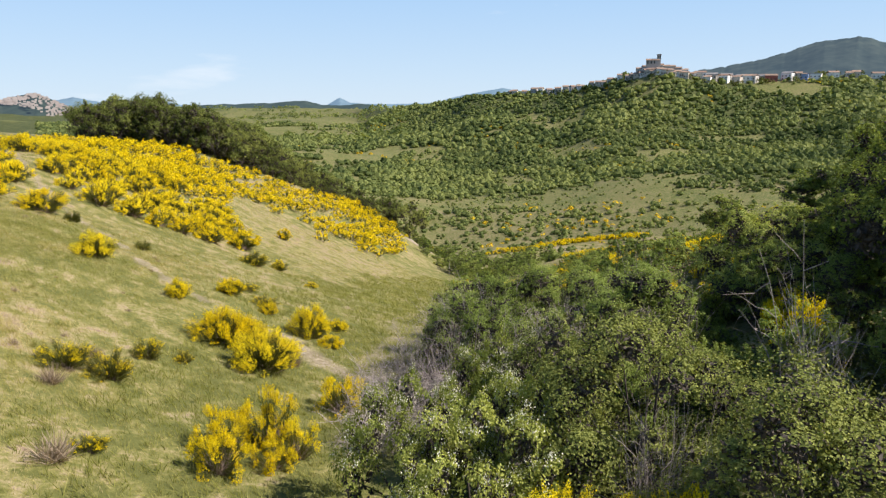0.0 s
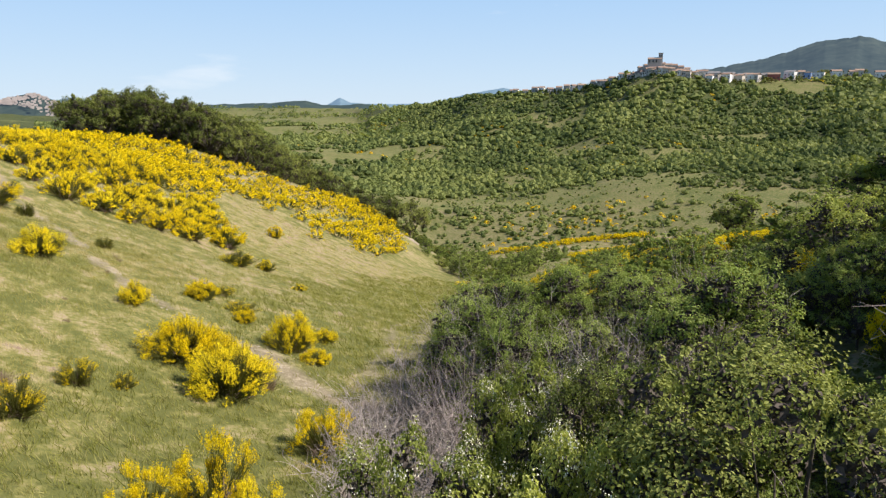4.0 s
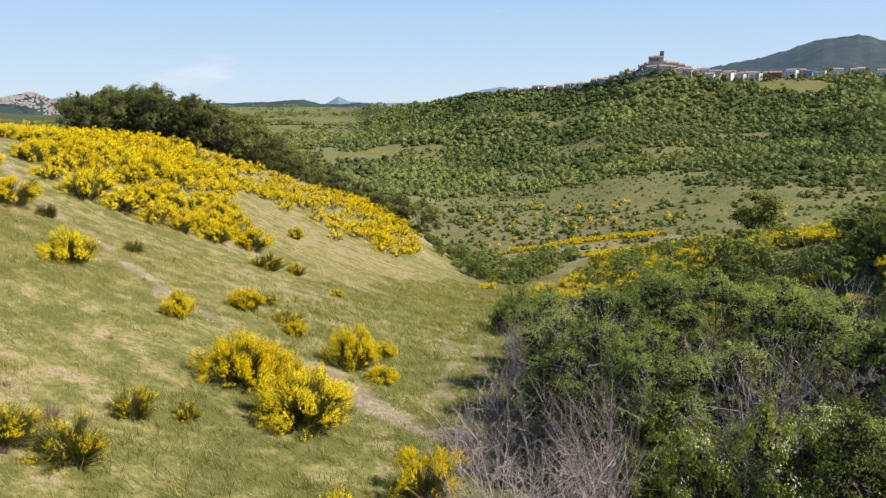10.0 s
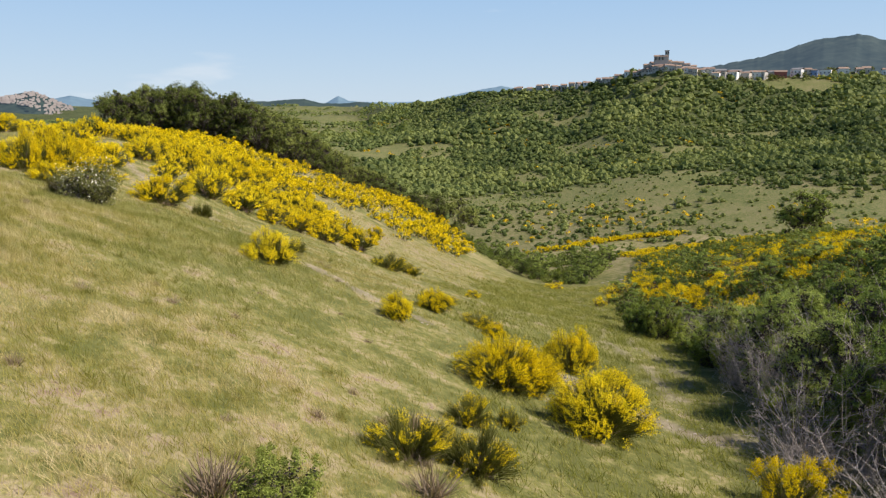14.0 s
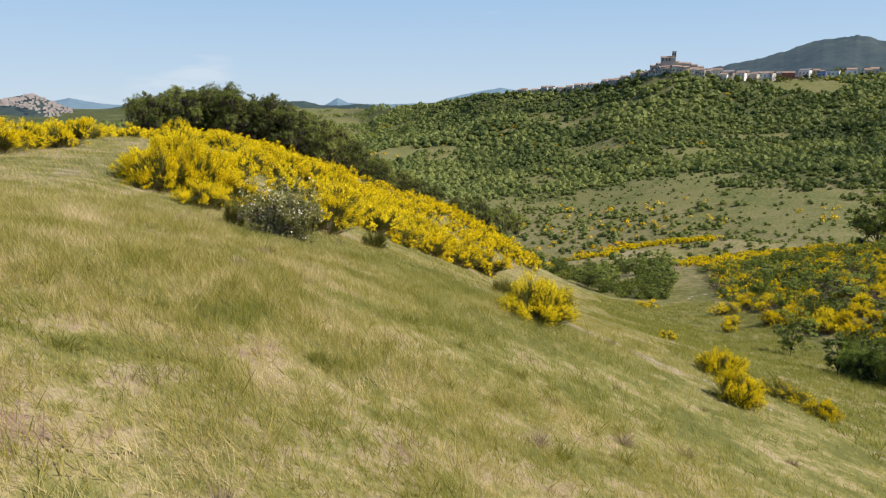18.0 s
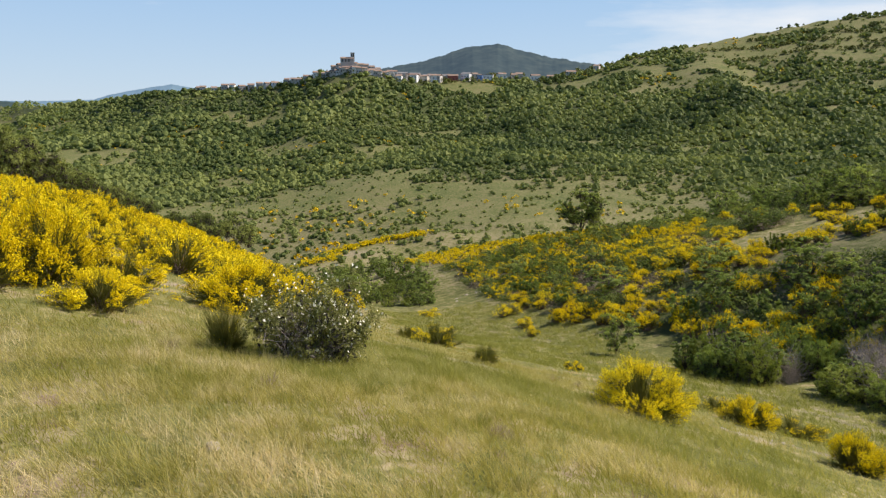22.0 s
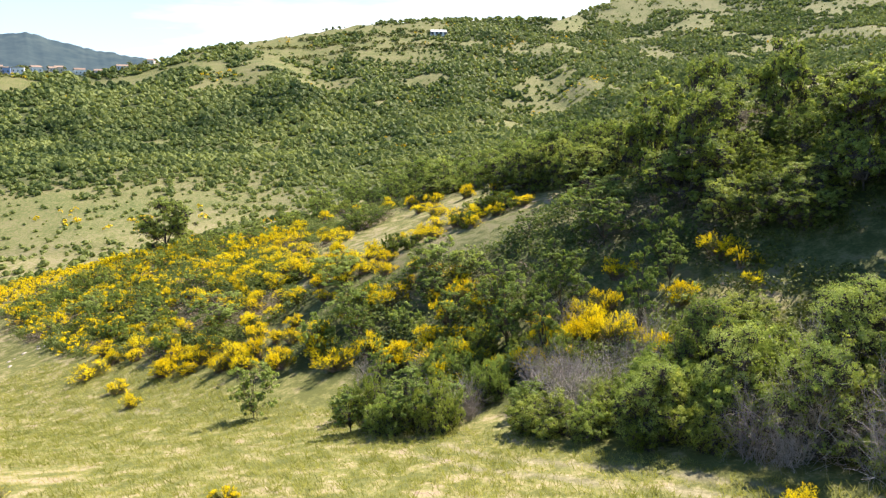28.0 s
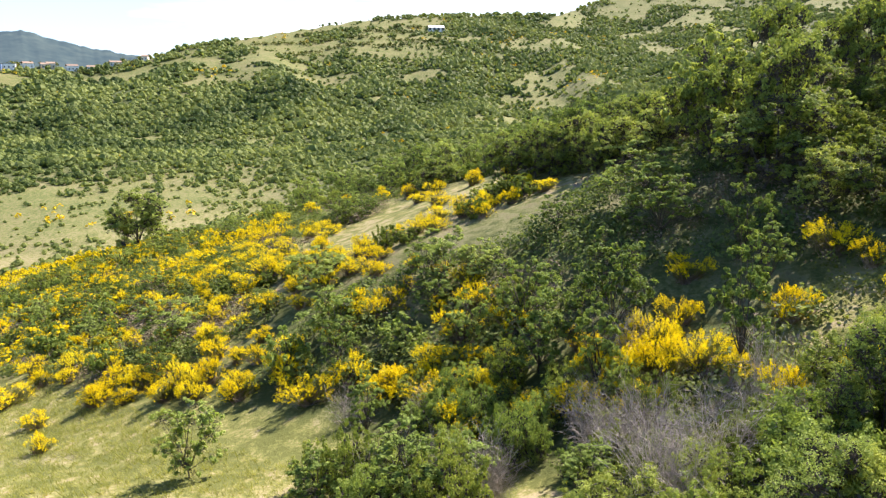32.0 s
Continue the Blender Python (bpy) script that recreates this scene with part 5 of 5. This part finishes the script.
def scatter_polar(n, r0, r1, a0, a1, g):
    r = np.sqrt(g.uniform(r0 * r0, r1 * r1, n))
    a = np.radians(g.uniform(a0, a1, n))
    return r * np.sin(a), r * np.cos(a)


def built_up(az, r):
    """Where the village stands on the crest."""
    c = np.interp(az, CREST_AZ, CREST_R)
    return (az > 14.6) & (az < 31.8) & (r > c - 24) & (r < c + 40)


g = np.random.default_rng(81)
for name, n, r0, r1, size, each in (("near_woods", 13000, 135, 380, 1.7, 18), ("mid_woods", 19000, 380, 640, 2.9, 14), ("slope_woods", 76000, 640, 1520, 3.5, 6)):
    x, y = scatter_polar(n, r0, r1, -30, 96, g)
    az = np.degrees(np.arctan2(x, y))
    r = np.hypot(x, y)
    crest = np.interp(az, CREST_AZ, CREST_R)
    o = openness(x, y)
    keep = (r < crest + 30) & (g.random(n) > np.where(r < 440, o * 0.66, o)) & ((az > -12) | (r > 500))
    keep &= ~((r < 330) & (az < 42) & (g.random(n) < 0.42)) & ~(built_up(az, r) & (g.random(n) < np.where(r < crest - 1, 0.80, 0.95)))
    x, y = x[keep], y[keep]
    s = size * (0.45 + 0.85 * g.random(len(x)) ** 1.6) * (0.8 + 0.5 * value_noise(x, y, 90, 72)) * (0.55 + 0.45 * soft(200, 320, np.hypot(x, y))) * (1 - 0.4 * openness(x, y))
    far_woods(name, x, y, s * 1.12, s * g.uniform(0.85, 1.5, len(x)), each, M_WOOD, 82, "mixed young woodland on the opposite slopes", "woodland", 0.45, 0.58 if r0 < 600 else 0.68, 2)
UNDER = ((0.5, 6), (0.5, 26), (4, 34), (6.5, 42), (9, 47), (8.5, 62), (10, 76), (20, 110), (50, 110), (52, 60), (60, 46), (60, 6))
ux, uy = g.uniform(-3, 60, 27000), g.uniform(6, 112, 27000)
keep = inside(ux, uy, list(UNDER)) & (np.hypot((ux - 5.0) / 2.2, (uy - 38.6) / 2.4) > 1) & (value_noise(ux, uy, 5, 91) > 0.24) & ~((ux > 19) & (uy > 44) & (uy < 64) & (value_noise(ux, uy, 4, 92) < 0.8))
ux, uy = ux[keep], uy[keep]
us = g.uniform(0.22, 0.62, len(ux)) * np.where(uy < 32, 1.0, 1.35)
low = uy < 32
# darker leaf than bank_scrub: shade under the gully trees put into the colour
far_woods("undergrowth", ux[low], uy[low], us[low], us[low] * 1.6, 28, M_UNDER, 85, "bramble, tall weeds and low scrub under the young trees", "undergrowth", 0.35, 0.32)
dry = ~low & (value_noise(ux, uy, 3, 94) > 0.60)
green = ~low & ~dry & (value_noise(ux, uy, 2, 95) > 0.25)
far_woods("bank_scrub", ux[green], uy[green], us[green], us[green] * 1.4, 26, M_WOOD, 86, "tall weeds and low scrub among the brooms of the bank", "undergrowth", 0.35, 0.34)
far_woods("dry_scrub", ux[dry], uy[dry], us[dry], us[dry] * 1.3, 30, M_SCRUB, 87, "brown leafless scrub among the brooms of the bank", "undergrowth", 0.35, 0.22)
az = g.uniform(5, 38, 420)
r = np.interp(az, CREST_AZ, CREST_R) + g.uniform(-26, 10, 420)
keep = value_noise(az * 40, r, 22, 77) > 0.50
x, y = (r * np.sin(np.radians(az)))[keep], (r * np.cos(np.radians(az)))[keep]
s = g.uniform(1.6, 3.4, len(x))
far_woods("village_trees", x, y, s, s * g.uniform(1.5, 2.2, len(x)), 26, M_UNDER, 88, "dark garden trees among the houses on the crest", "woodland", 0.45, 0.7)
x, y = scatter_polar(5200, 800, 2700, -24, -3, g)
keep = (openness(x, y) < 0.4) & (value_noise(x, y, 160, 75) > 0.42)
x, y = x[keep], y[keep]
s = g.uniform(4.0, 8.5, len(x))
far_woods("valley_woods", x, y, s, s * 1.3, 7, M_WOOD, 84, "woods and hedgerows in the distant valley", "woodland")
hx, hy = [], []
for a0, r0, a1, r1 in ((44, 905, 50, 930), (46, 860, 53, 905), (50, 970, 57, 985), (51, 940, 58, 930), (53, 890, 60, 945), (47, 950, 52, 985), (55, 1010, 60, 1020)):
    f = g.random(70)
    aa, rr = np.radians(a0 + (a1 - a0) * f + g.normal(0, 0.12, 70)), r0 + (r1 - r0) * f + g.normal(0, 3.5, 70)
    hx.append(rr * np.sin(aa))
    hy.append(rr * np.cos(aa))
hx, hy = np.concatenate(hx), np.concatenate(hy)
hs = g.uniform(1.2, 2.8, len(hx))
far_woods("hedgerows", hx, hy, hs, hs * 1.5, 16, M_UNDER, 89, "dark hedgerows across the upper meadows", "hedge")
x, y = scatter_polar(9000, 150, 1150, -12, 90, g)
r = np.hypot(x, y)
n1 = value_noise(x, y, 38, 73)
keep = (r < np.interp(np.degrees(np.arctan2(x, y)), CREST_AZ, CREST_R)) & (n1 > 0.80) | ((r < 330) & (n1 > 0.55) & (g.random(len(r)) < 0.8))
x, y = x[keep], y[keep]
s = g.uniform(0.55, 1.15, len(x)) * (1 + np.hypot(x, y) / 900)
far_woods("far_brooms", x, y, s, s * 1.3, 12, M_FARBROOM, 83, "scattered yellow brooms on the far slopes", "broom scrub")


# ---------------------------------------------------------------- hills on the horizon
def horizon_hill(name, r, deep, az, rise, mat, label, rough=0.03):
    """A long hill: a crest of the given rise in degrees, a slope towards the valley and a back."""
    a = np.arange(az[0], az[-1] + 0.01, 0.08)
    top = r * np.tan(np.radians(np.interp(a, az, rise)))
    px, py = r * np.sin(np.radians(a)), r * np.cos(np.radians(a))
    fringe = (value_noise(px, py, r * 0.004, 7) - 0.5) * r * rough * 0.06 + (value_noise(px, py, r * 0.015, 9) - 0.5) * r * rough * 0.08
    rows = []
    for f, back in ((0.0, -1.0), (0.3, -0.66), (0.6, -0.36), (0.85, -0.14), (1.0, 0.0), (0.6, 0.12), (0.0, 0.3)):
        rr = r + back * deep + (value_noise(px, py, r * 0.02, 12) - 0.5) * deep * 0.12 * (1 - abs(2 * f - 1))
        z = -60 + fringe * f ** 6 + (top + 60) * f * (1 + 0.03 * (value_noise(px + 31 * f * 40, py, r * 0.03, 10) - 0.5) * (f < 1))
        rows.append(np.stack([rr * np.sin(np.radians(a)), rr * np.cos(np.radians(a)), z], 1))
    n = len(a)
    i, j = np.meshgrid(np.arange(len(rows) - 1), np.arange(n - 1), indexing="ij")
    q = i * n + j
    f = np.stack([q, q + n, q + n + 1, q + 1], -1).reshape(-1, 4)[:, ::-1]
    return tagged(new(name, sheet(name, np.vstack(rows), f, mat)), label, "hills", kind="structure")


# a faint blue emission stands in for the haze over distant hills
def hill_material(name, a, b, haze_glow, strength):
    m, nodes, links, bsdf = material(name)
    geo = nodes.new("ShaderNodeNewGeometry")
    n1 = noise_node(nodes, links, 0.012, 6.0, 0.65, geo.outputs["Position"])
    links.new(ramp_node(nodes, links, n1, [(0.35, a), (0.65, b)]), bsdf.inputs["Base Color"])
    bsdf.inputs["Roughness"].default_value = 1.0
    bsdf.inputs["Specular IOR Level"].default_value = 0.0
    bsdf.inputs["Emission Color"].default_value = (*haze_glow, 1)
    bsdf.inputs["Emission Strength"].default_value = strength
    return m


M_NEARHILL = hill_material("hazed_wooded_hill", (0.018, 0.030, 0.022), (0.040, 0.054, 0.040), (0.20, 0.31, 0.46), 0.10)
M_BLUEHILL = hill_material("hazed_blue_mountain", (0.022, 0.032, 0.030), (0.046, 0.058, 0.048), (0.21, 0.32, 0.48), 0.13)
M_PALEHILL = hill_material("hazed_pale_mountain", (0.06, 0.09, 0.10), (0.09, 0.13, 0.14), (0.26, 0.42, 0.66), 0.28)
horizon_hill("backdrop_mountain", 4550, 1500, (17, 19.9, 21.4, 23.7, 25.5, 26.6, 28, 28.7, 30, 30.9, 31.6, 33, 34.3, 36, 38, 43), (1.6, 2.55, 2.72, 3.12, 3.67, 4.06, 4.43, 4.37, 4.61, 4.4, 4.06, 3.85, 3.45, 3.26, 2.9, 2.0), M_BLUEHILL, "hazy blue-green wooded mountain on the horizon")
horizon_hill("backdrop_peaks", 4650, 500, (-31, -28.6, -27.6, -27, -26, -24, -21, -20, -15, -9.3, -9, -8.3, -7.5, -6.6, -3, -0.5, 0.7, 3.5, 4.8, 6, 9), (0.0, 0.24, 0.46, 0.3, 0.12, -0.1, 0.08, -0.2, -0.2, -0.1, 0.09, 0.49, 0.1, 0.0, 0.0, 0.1, 0.5, 1.05, 1.27, 1.05, 0.6), M_PALEHILL, "hazy pale blue peaks far beyond the valley", 0.012)
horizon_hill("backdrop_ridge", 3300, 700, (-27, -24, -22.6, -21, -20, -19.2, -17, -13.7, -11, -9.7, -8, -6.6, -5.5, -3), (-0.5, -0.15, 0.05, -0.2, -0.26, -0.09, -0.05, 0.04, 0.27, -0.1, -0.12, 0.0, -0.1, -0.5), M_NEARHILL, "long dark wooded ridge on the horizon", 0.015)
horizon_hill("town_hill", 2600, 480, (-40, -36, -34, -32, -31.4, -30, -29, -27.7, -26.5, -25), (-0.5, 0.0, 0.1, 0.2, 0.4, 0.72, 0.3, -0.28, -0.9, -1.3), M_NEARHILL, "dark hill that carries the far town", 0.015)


# ---------------------------------------------------------------- the village on the crest
def box(w, d, h, z0=0.0, x=0.0, y=0.0):
    v = [(x + sx * w / 2, y + sy * d / 2, z) for z in (z0, z0 + h) for sx, sy in ((-1, -1), (1, -1), (1, 1), (-1, 1))]
    f = [(0, 3, 2, 1), (4, 5, 6, 7), (0, 1, 5, 4), (1, 2, 6, 5), (2, 3, 7, 6), (3, 0, 4, 7)]
    return np.array(v), np.array(f)


def gable(w, d, h, z0, over=0.25, thick=0.2):
    """A pitched roof with eaves, ridge along the width."""
    a, b = w / 2 + over, d / 2 + over
    v = []
    for t in (0.0, thick):
        v += [(-a, -b, z0 + t), (a, -b, z0 + t), (a, 0, z0 + h + t), (-a, 0, z0 + h + t), (a, b, z0 + t), (-a, b, z0 + t)]
    f = [(6, 7, 8, 9), (9, 8, 10, 11), (3, 2, 1, 0), (5, 4, 2, 3), (0, 1, 7, 6), (4, 5, 11, 10), (0, 6, 9, 3), (3, 9, 11, 5), (1, 2, 8, 7), (2, 4, 10, 8)]
    return np.array(v), np.array(f)


def house(name, az, r, w, d, h, turn, wall, roof, label, category="house", lift=0.0, flat=False, windows=True):
    x, y = r * math.sin(radians(az)), r * math.cos(radians(az))
    ob = new(name)
    ob.matrix_basis = Matrix.Translation((x, y, land_z(x, y) + lift)) @ Matrix.Rotation(radians(turn - az), 4, 'Z')
    part("wall", sheet("wall", *box(w, d, h + 4.0, -4.0), wall, False), ob)
    if flat:
        part("roof", sheet("roof", *box(w + 0.6, d + 0.6, 0.4, h), roof, False), ob, "flat grey roof")
    else:
        v, f = gable(w, d, min(d, 11) * 0.22, h)
        part("roof", sheet("roof", v, f, roof, False), ob, "low tiled roof")
    if windows:
        cols, floors = max(2, int(w / 3.4)), max(1, int(h / 3.1))
        pane = sheet("window", *box(1.1, 0.16, 1.5), M_DARK, False)
        for i in range(cols):
            for k in range(floors):
                o = part("window", pane, ob)
                o.location = (-w / 2 + (i + 0.5) * w / cols, -d / 2 - 0.02, 0.9 + k * 3.0)
    return tagged(ob, label, category, "village houses" if category == "house" else "")


rng = np.random.default_rng(303)
walls = (M_STONE, M_WALL, M_WALL, M_STONE, M_WHITE)


def crest_r(az):
    return float(np.interp(az, CREST_AZ, CREST_R))


for k, az in enumerate(np.arange(14.7, 19.6, 0.25)):
    house("house", az + rng.uniform(-.08, .08), crest_r(az) - 9 + rng.uniform(-4, 4), rng.uniform(4, 8), rng.uniform(6, 8), rng.uniform(3, 5.5) * (0.75 if az < 15.3 else 1), rng.uniform(-18, 18), walls[k % 5], M_TILE, "old stone village house under a tiled roof")
for k, az in enumerate(np.arange(15.4, 18.8, 0.48)):
    house("house", az, crest_r(az) + 8, rng.uniform(5, 9), 7, rng.uniform(3.5, 5.5), rng.uniform(-18, 18), walls[(k + 2) % 5], M_TILE, "old stone village house under a tiled roof", lift=2.0)
for k, az in enumerate(np.arange(19.5, 27.0, 0.36)):
    if 24.2 < az < 25.4:
        continue
    house("house", az + rng.uniform(-.22, .22), crest_r(az) - 6 + rng.uniform(-5, 5), rng.uniform(7, 14), 8, rng.uniform(4.5, 8.0), rng.uniform(-30, 30), (M_WALL, M_WHITE, M_WHITE, M_STONE)[k % 4], M_TILE if k % 3 else M_SLATE, "plastered village house along the ridge road", lift=-0.8)
house("house", 24.75, crest_r(24.8) - 9, 12, 8, 5.2, 4, M_RED, M_TILE, "red-painted village house on the ridge")
house("house", 27.5, crest_r(27.5) - 10, 15, 8, 4.6, -8, M_WHITE, M_SLATE, "long white house on the ridge", flat=True)
house("house", 26.9, crest_r(27.0) - 12, 8, 7, 5.0, -8, M_BLUE, M_SLATE, "blue and white house on the ridge", flat=True)
for az, w, h in ((28.7, 10, 4.6), (29.7, 7, 3.6), (30.1, 8, 4.4), (31.4, 11, 4.6), (32.6, 8, 3.8), (34.2, 12, 4), (36.2, 7, 4)):
    house("house", az, crest_r(az) - 8, w, 8, h, rng.uniform(-20, 20), M_WHITE if w > 9 else M_WALL, M_TILE, "pale house among trees on the ridge")
for k, az in enumerate(np.arange(5.4, 14.4, 0.62)):
    house("house", az + rng.uniform(-.28, .28), crest_r(az) - 4 + rng.uniform(-5, 5), rng.uniform(5, 10), 8, rng.uniform(2.6, 5), rng.uniform(-20, 20), walls[k % 5], M_TILE, "small house half hidden on the crest", lift=1.5)

# the church and its tower
cx, cr = 16.35, crest_r(16.4) + 2
church = house("church", cx, cr, 14, 8, 8.5, 0, M_STONE, M_TILE, "grey stone church on the hilltop", "church", lift=3.0, windows=False)
v, f = box(4.2, 4.2, 18.5, -4.0, 6.2, 0.5)
tower = part("tower", sheet("tower", v, f, M_STONE, False), church, "square bell tower")
part("tower_cap", sheet("tower_cap", *box(4.7, 4.7, 0.5, 14.5, 6.2, 0.5), M_TILE, False), tower)
for dx in (-1.1, 1.1):
    part("belfry_opening", sheet("belfry_opening", *box(1.0, 0.3, 2.4, 11.0, 6.2 + dx, -1.65), M_DARK, False), tower)
for dx in (-5, -1.5, 2):
    part("window", sheet("window", *box(1.2, 0.3, 3.0, 5.0, dx, -4.5), M_DARK, False), church)

# the farm shed on the green hilltop
x, y = 856.0, 531.0
shed = new("farm_shed")
shed.matrix_basis = Matrix.Translation((x, y, land_z(x, y))) @ Matrix.Rotation(radians(-52), 4, 'Z')
part("wall", sheet("wall", *box(22, 12, 7.6, -4.0), M_SHED, False), shed)
v, f = gable(22, 12, 3.4, 3.6)
part("roof", sheet("roof", v, f, M_SHED, False), shed, "pale grey sheet roof")
for dx in (-9, -3, 3, 9):
    part("door", sheet("door", *box(3.4, 0.3, 3.6, 0, dx, -6.0), M_DARK, False), shed)
tagged(shed, "long white farm shed on a green hilltop", "farm building")

# the town on the far hill: rows of pale houses stepping down from the castle rock
rng = np.random.default_rng(404)
bits = []
for k in range(300):
    az = rng.uniform(-32.2, -27.6)
    crest = np.interp(az, (-34, -32, -31.4, -30, -29, -27.7, -26.5), (0.1, 0.2, 0.4, 0.72, 0.3, -0.28, -0.9))
    depth = rng.random() ** 1.2
    low = np.interp(az, (-32.2, -31, -29.5, -27.6), (0.2, 0.6, 1.35, 0.8))
    rise = crest - depth * low + 0.06
    r = 2600 - 300 * depth * low - 10
    v, f = box(rng.uniform(4.5, 9), 6, rng.uniform(3.5, 7), 0)
    c, q = math.cos(radians(-az)), math.sin(radians(-az))
    v = np.stack([v[:, 0] * c - v[:, 1] * q, v[:, 0] * q + v[:, 1] * c, v[:, 2]], 1)
    bits.append((v + (r * math.sin(radians(az)), r * math.cos(radians(az)), r * math.tan(radians(rise)) - 5), f))
tagged(new("far_town", sheet("far_town", *joined(bits), M_FARTOWN, False)), "pale pinkish houses of a town on the far hill", "town", kind="stuff")
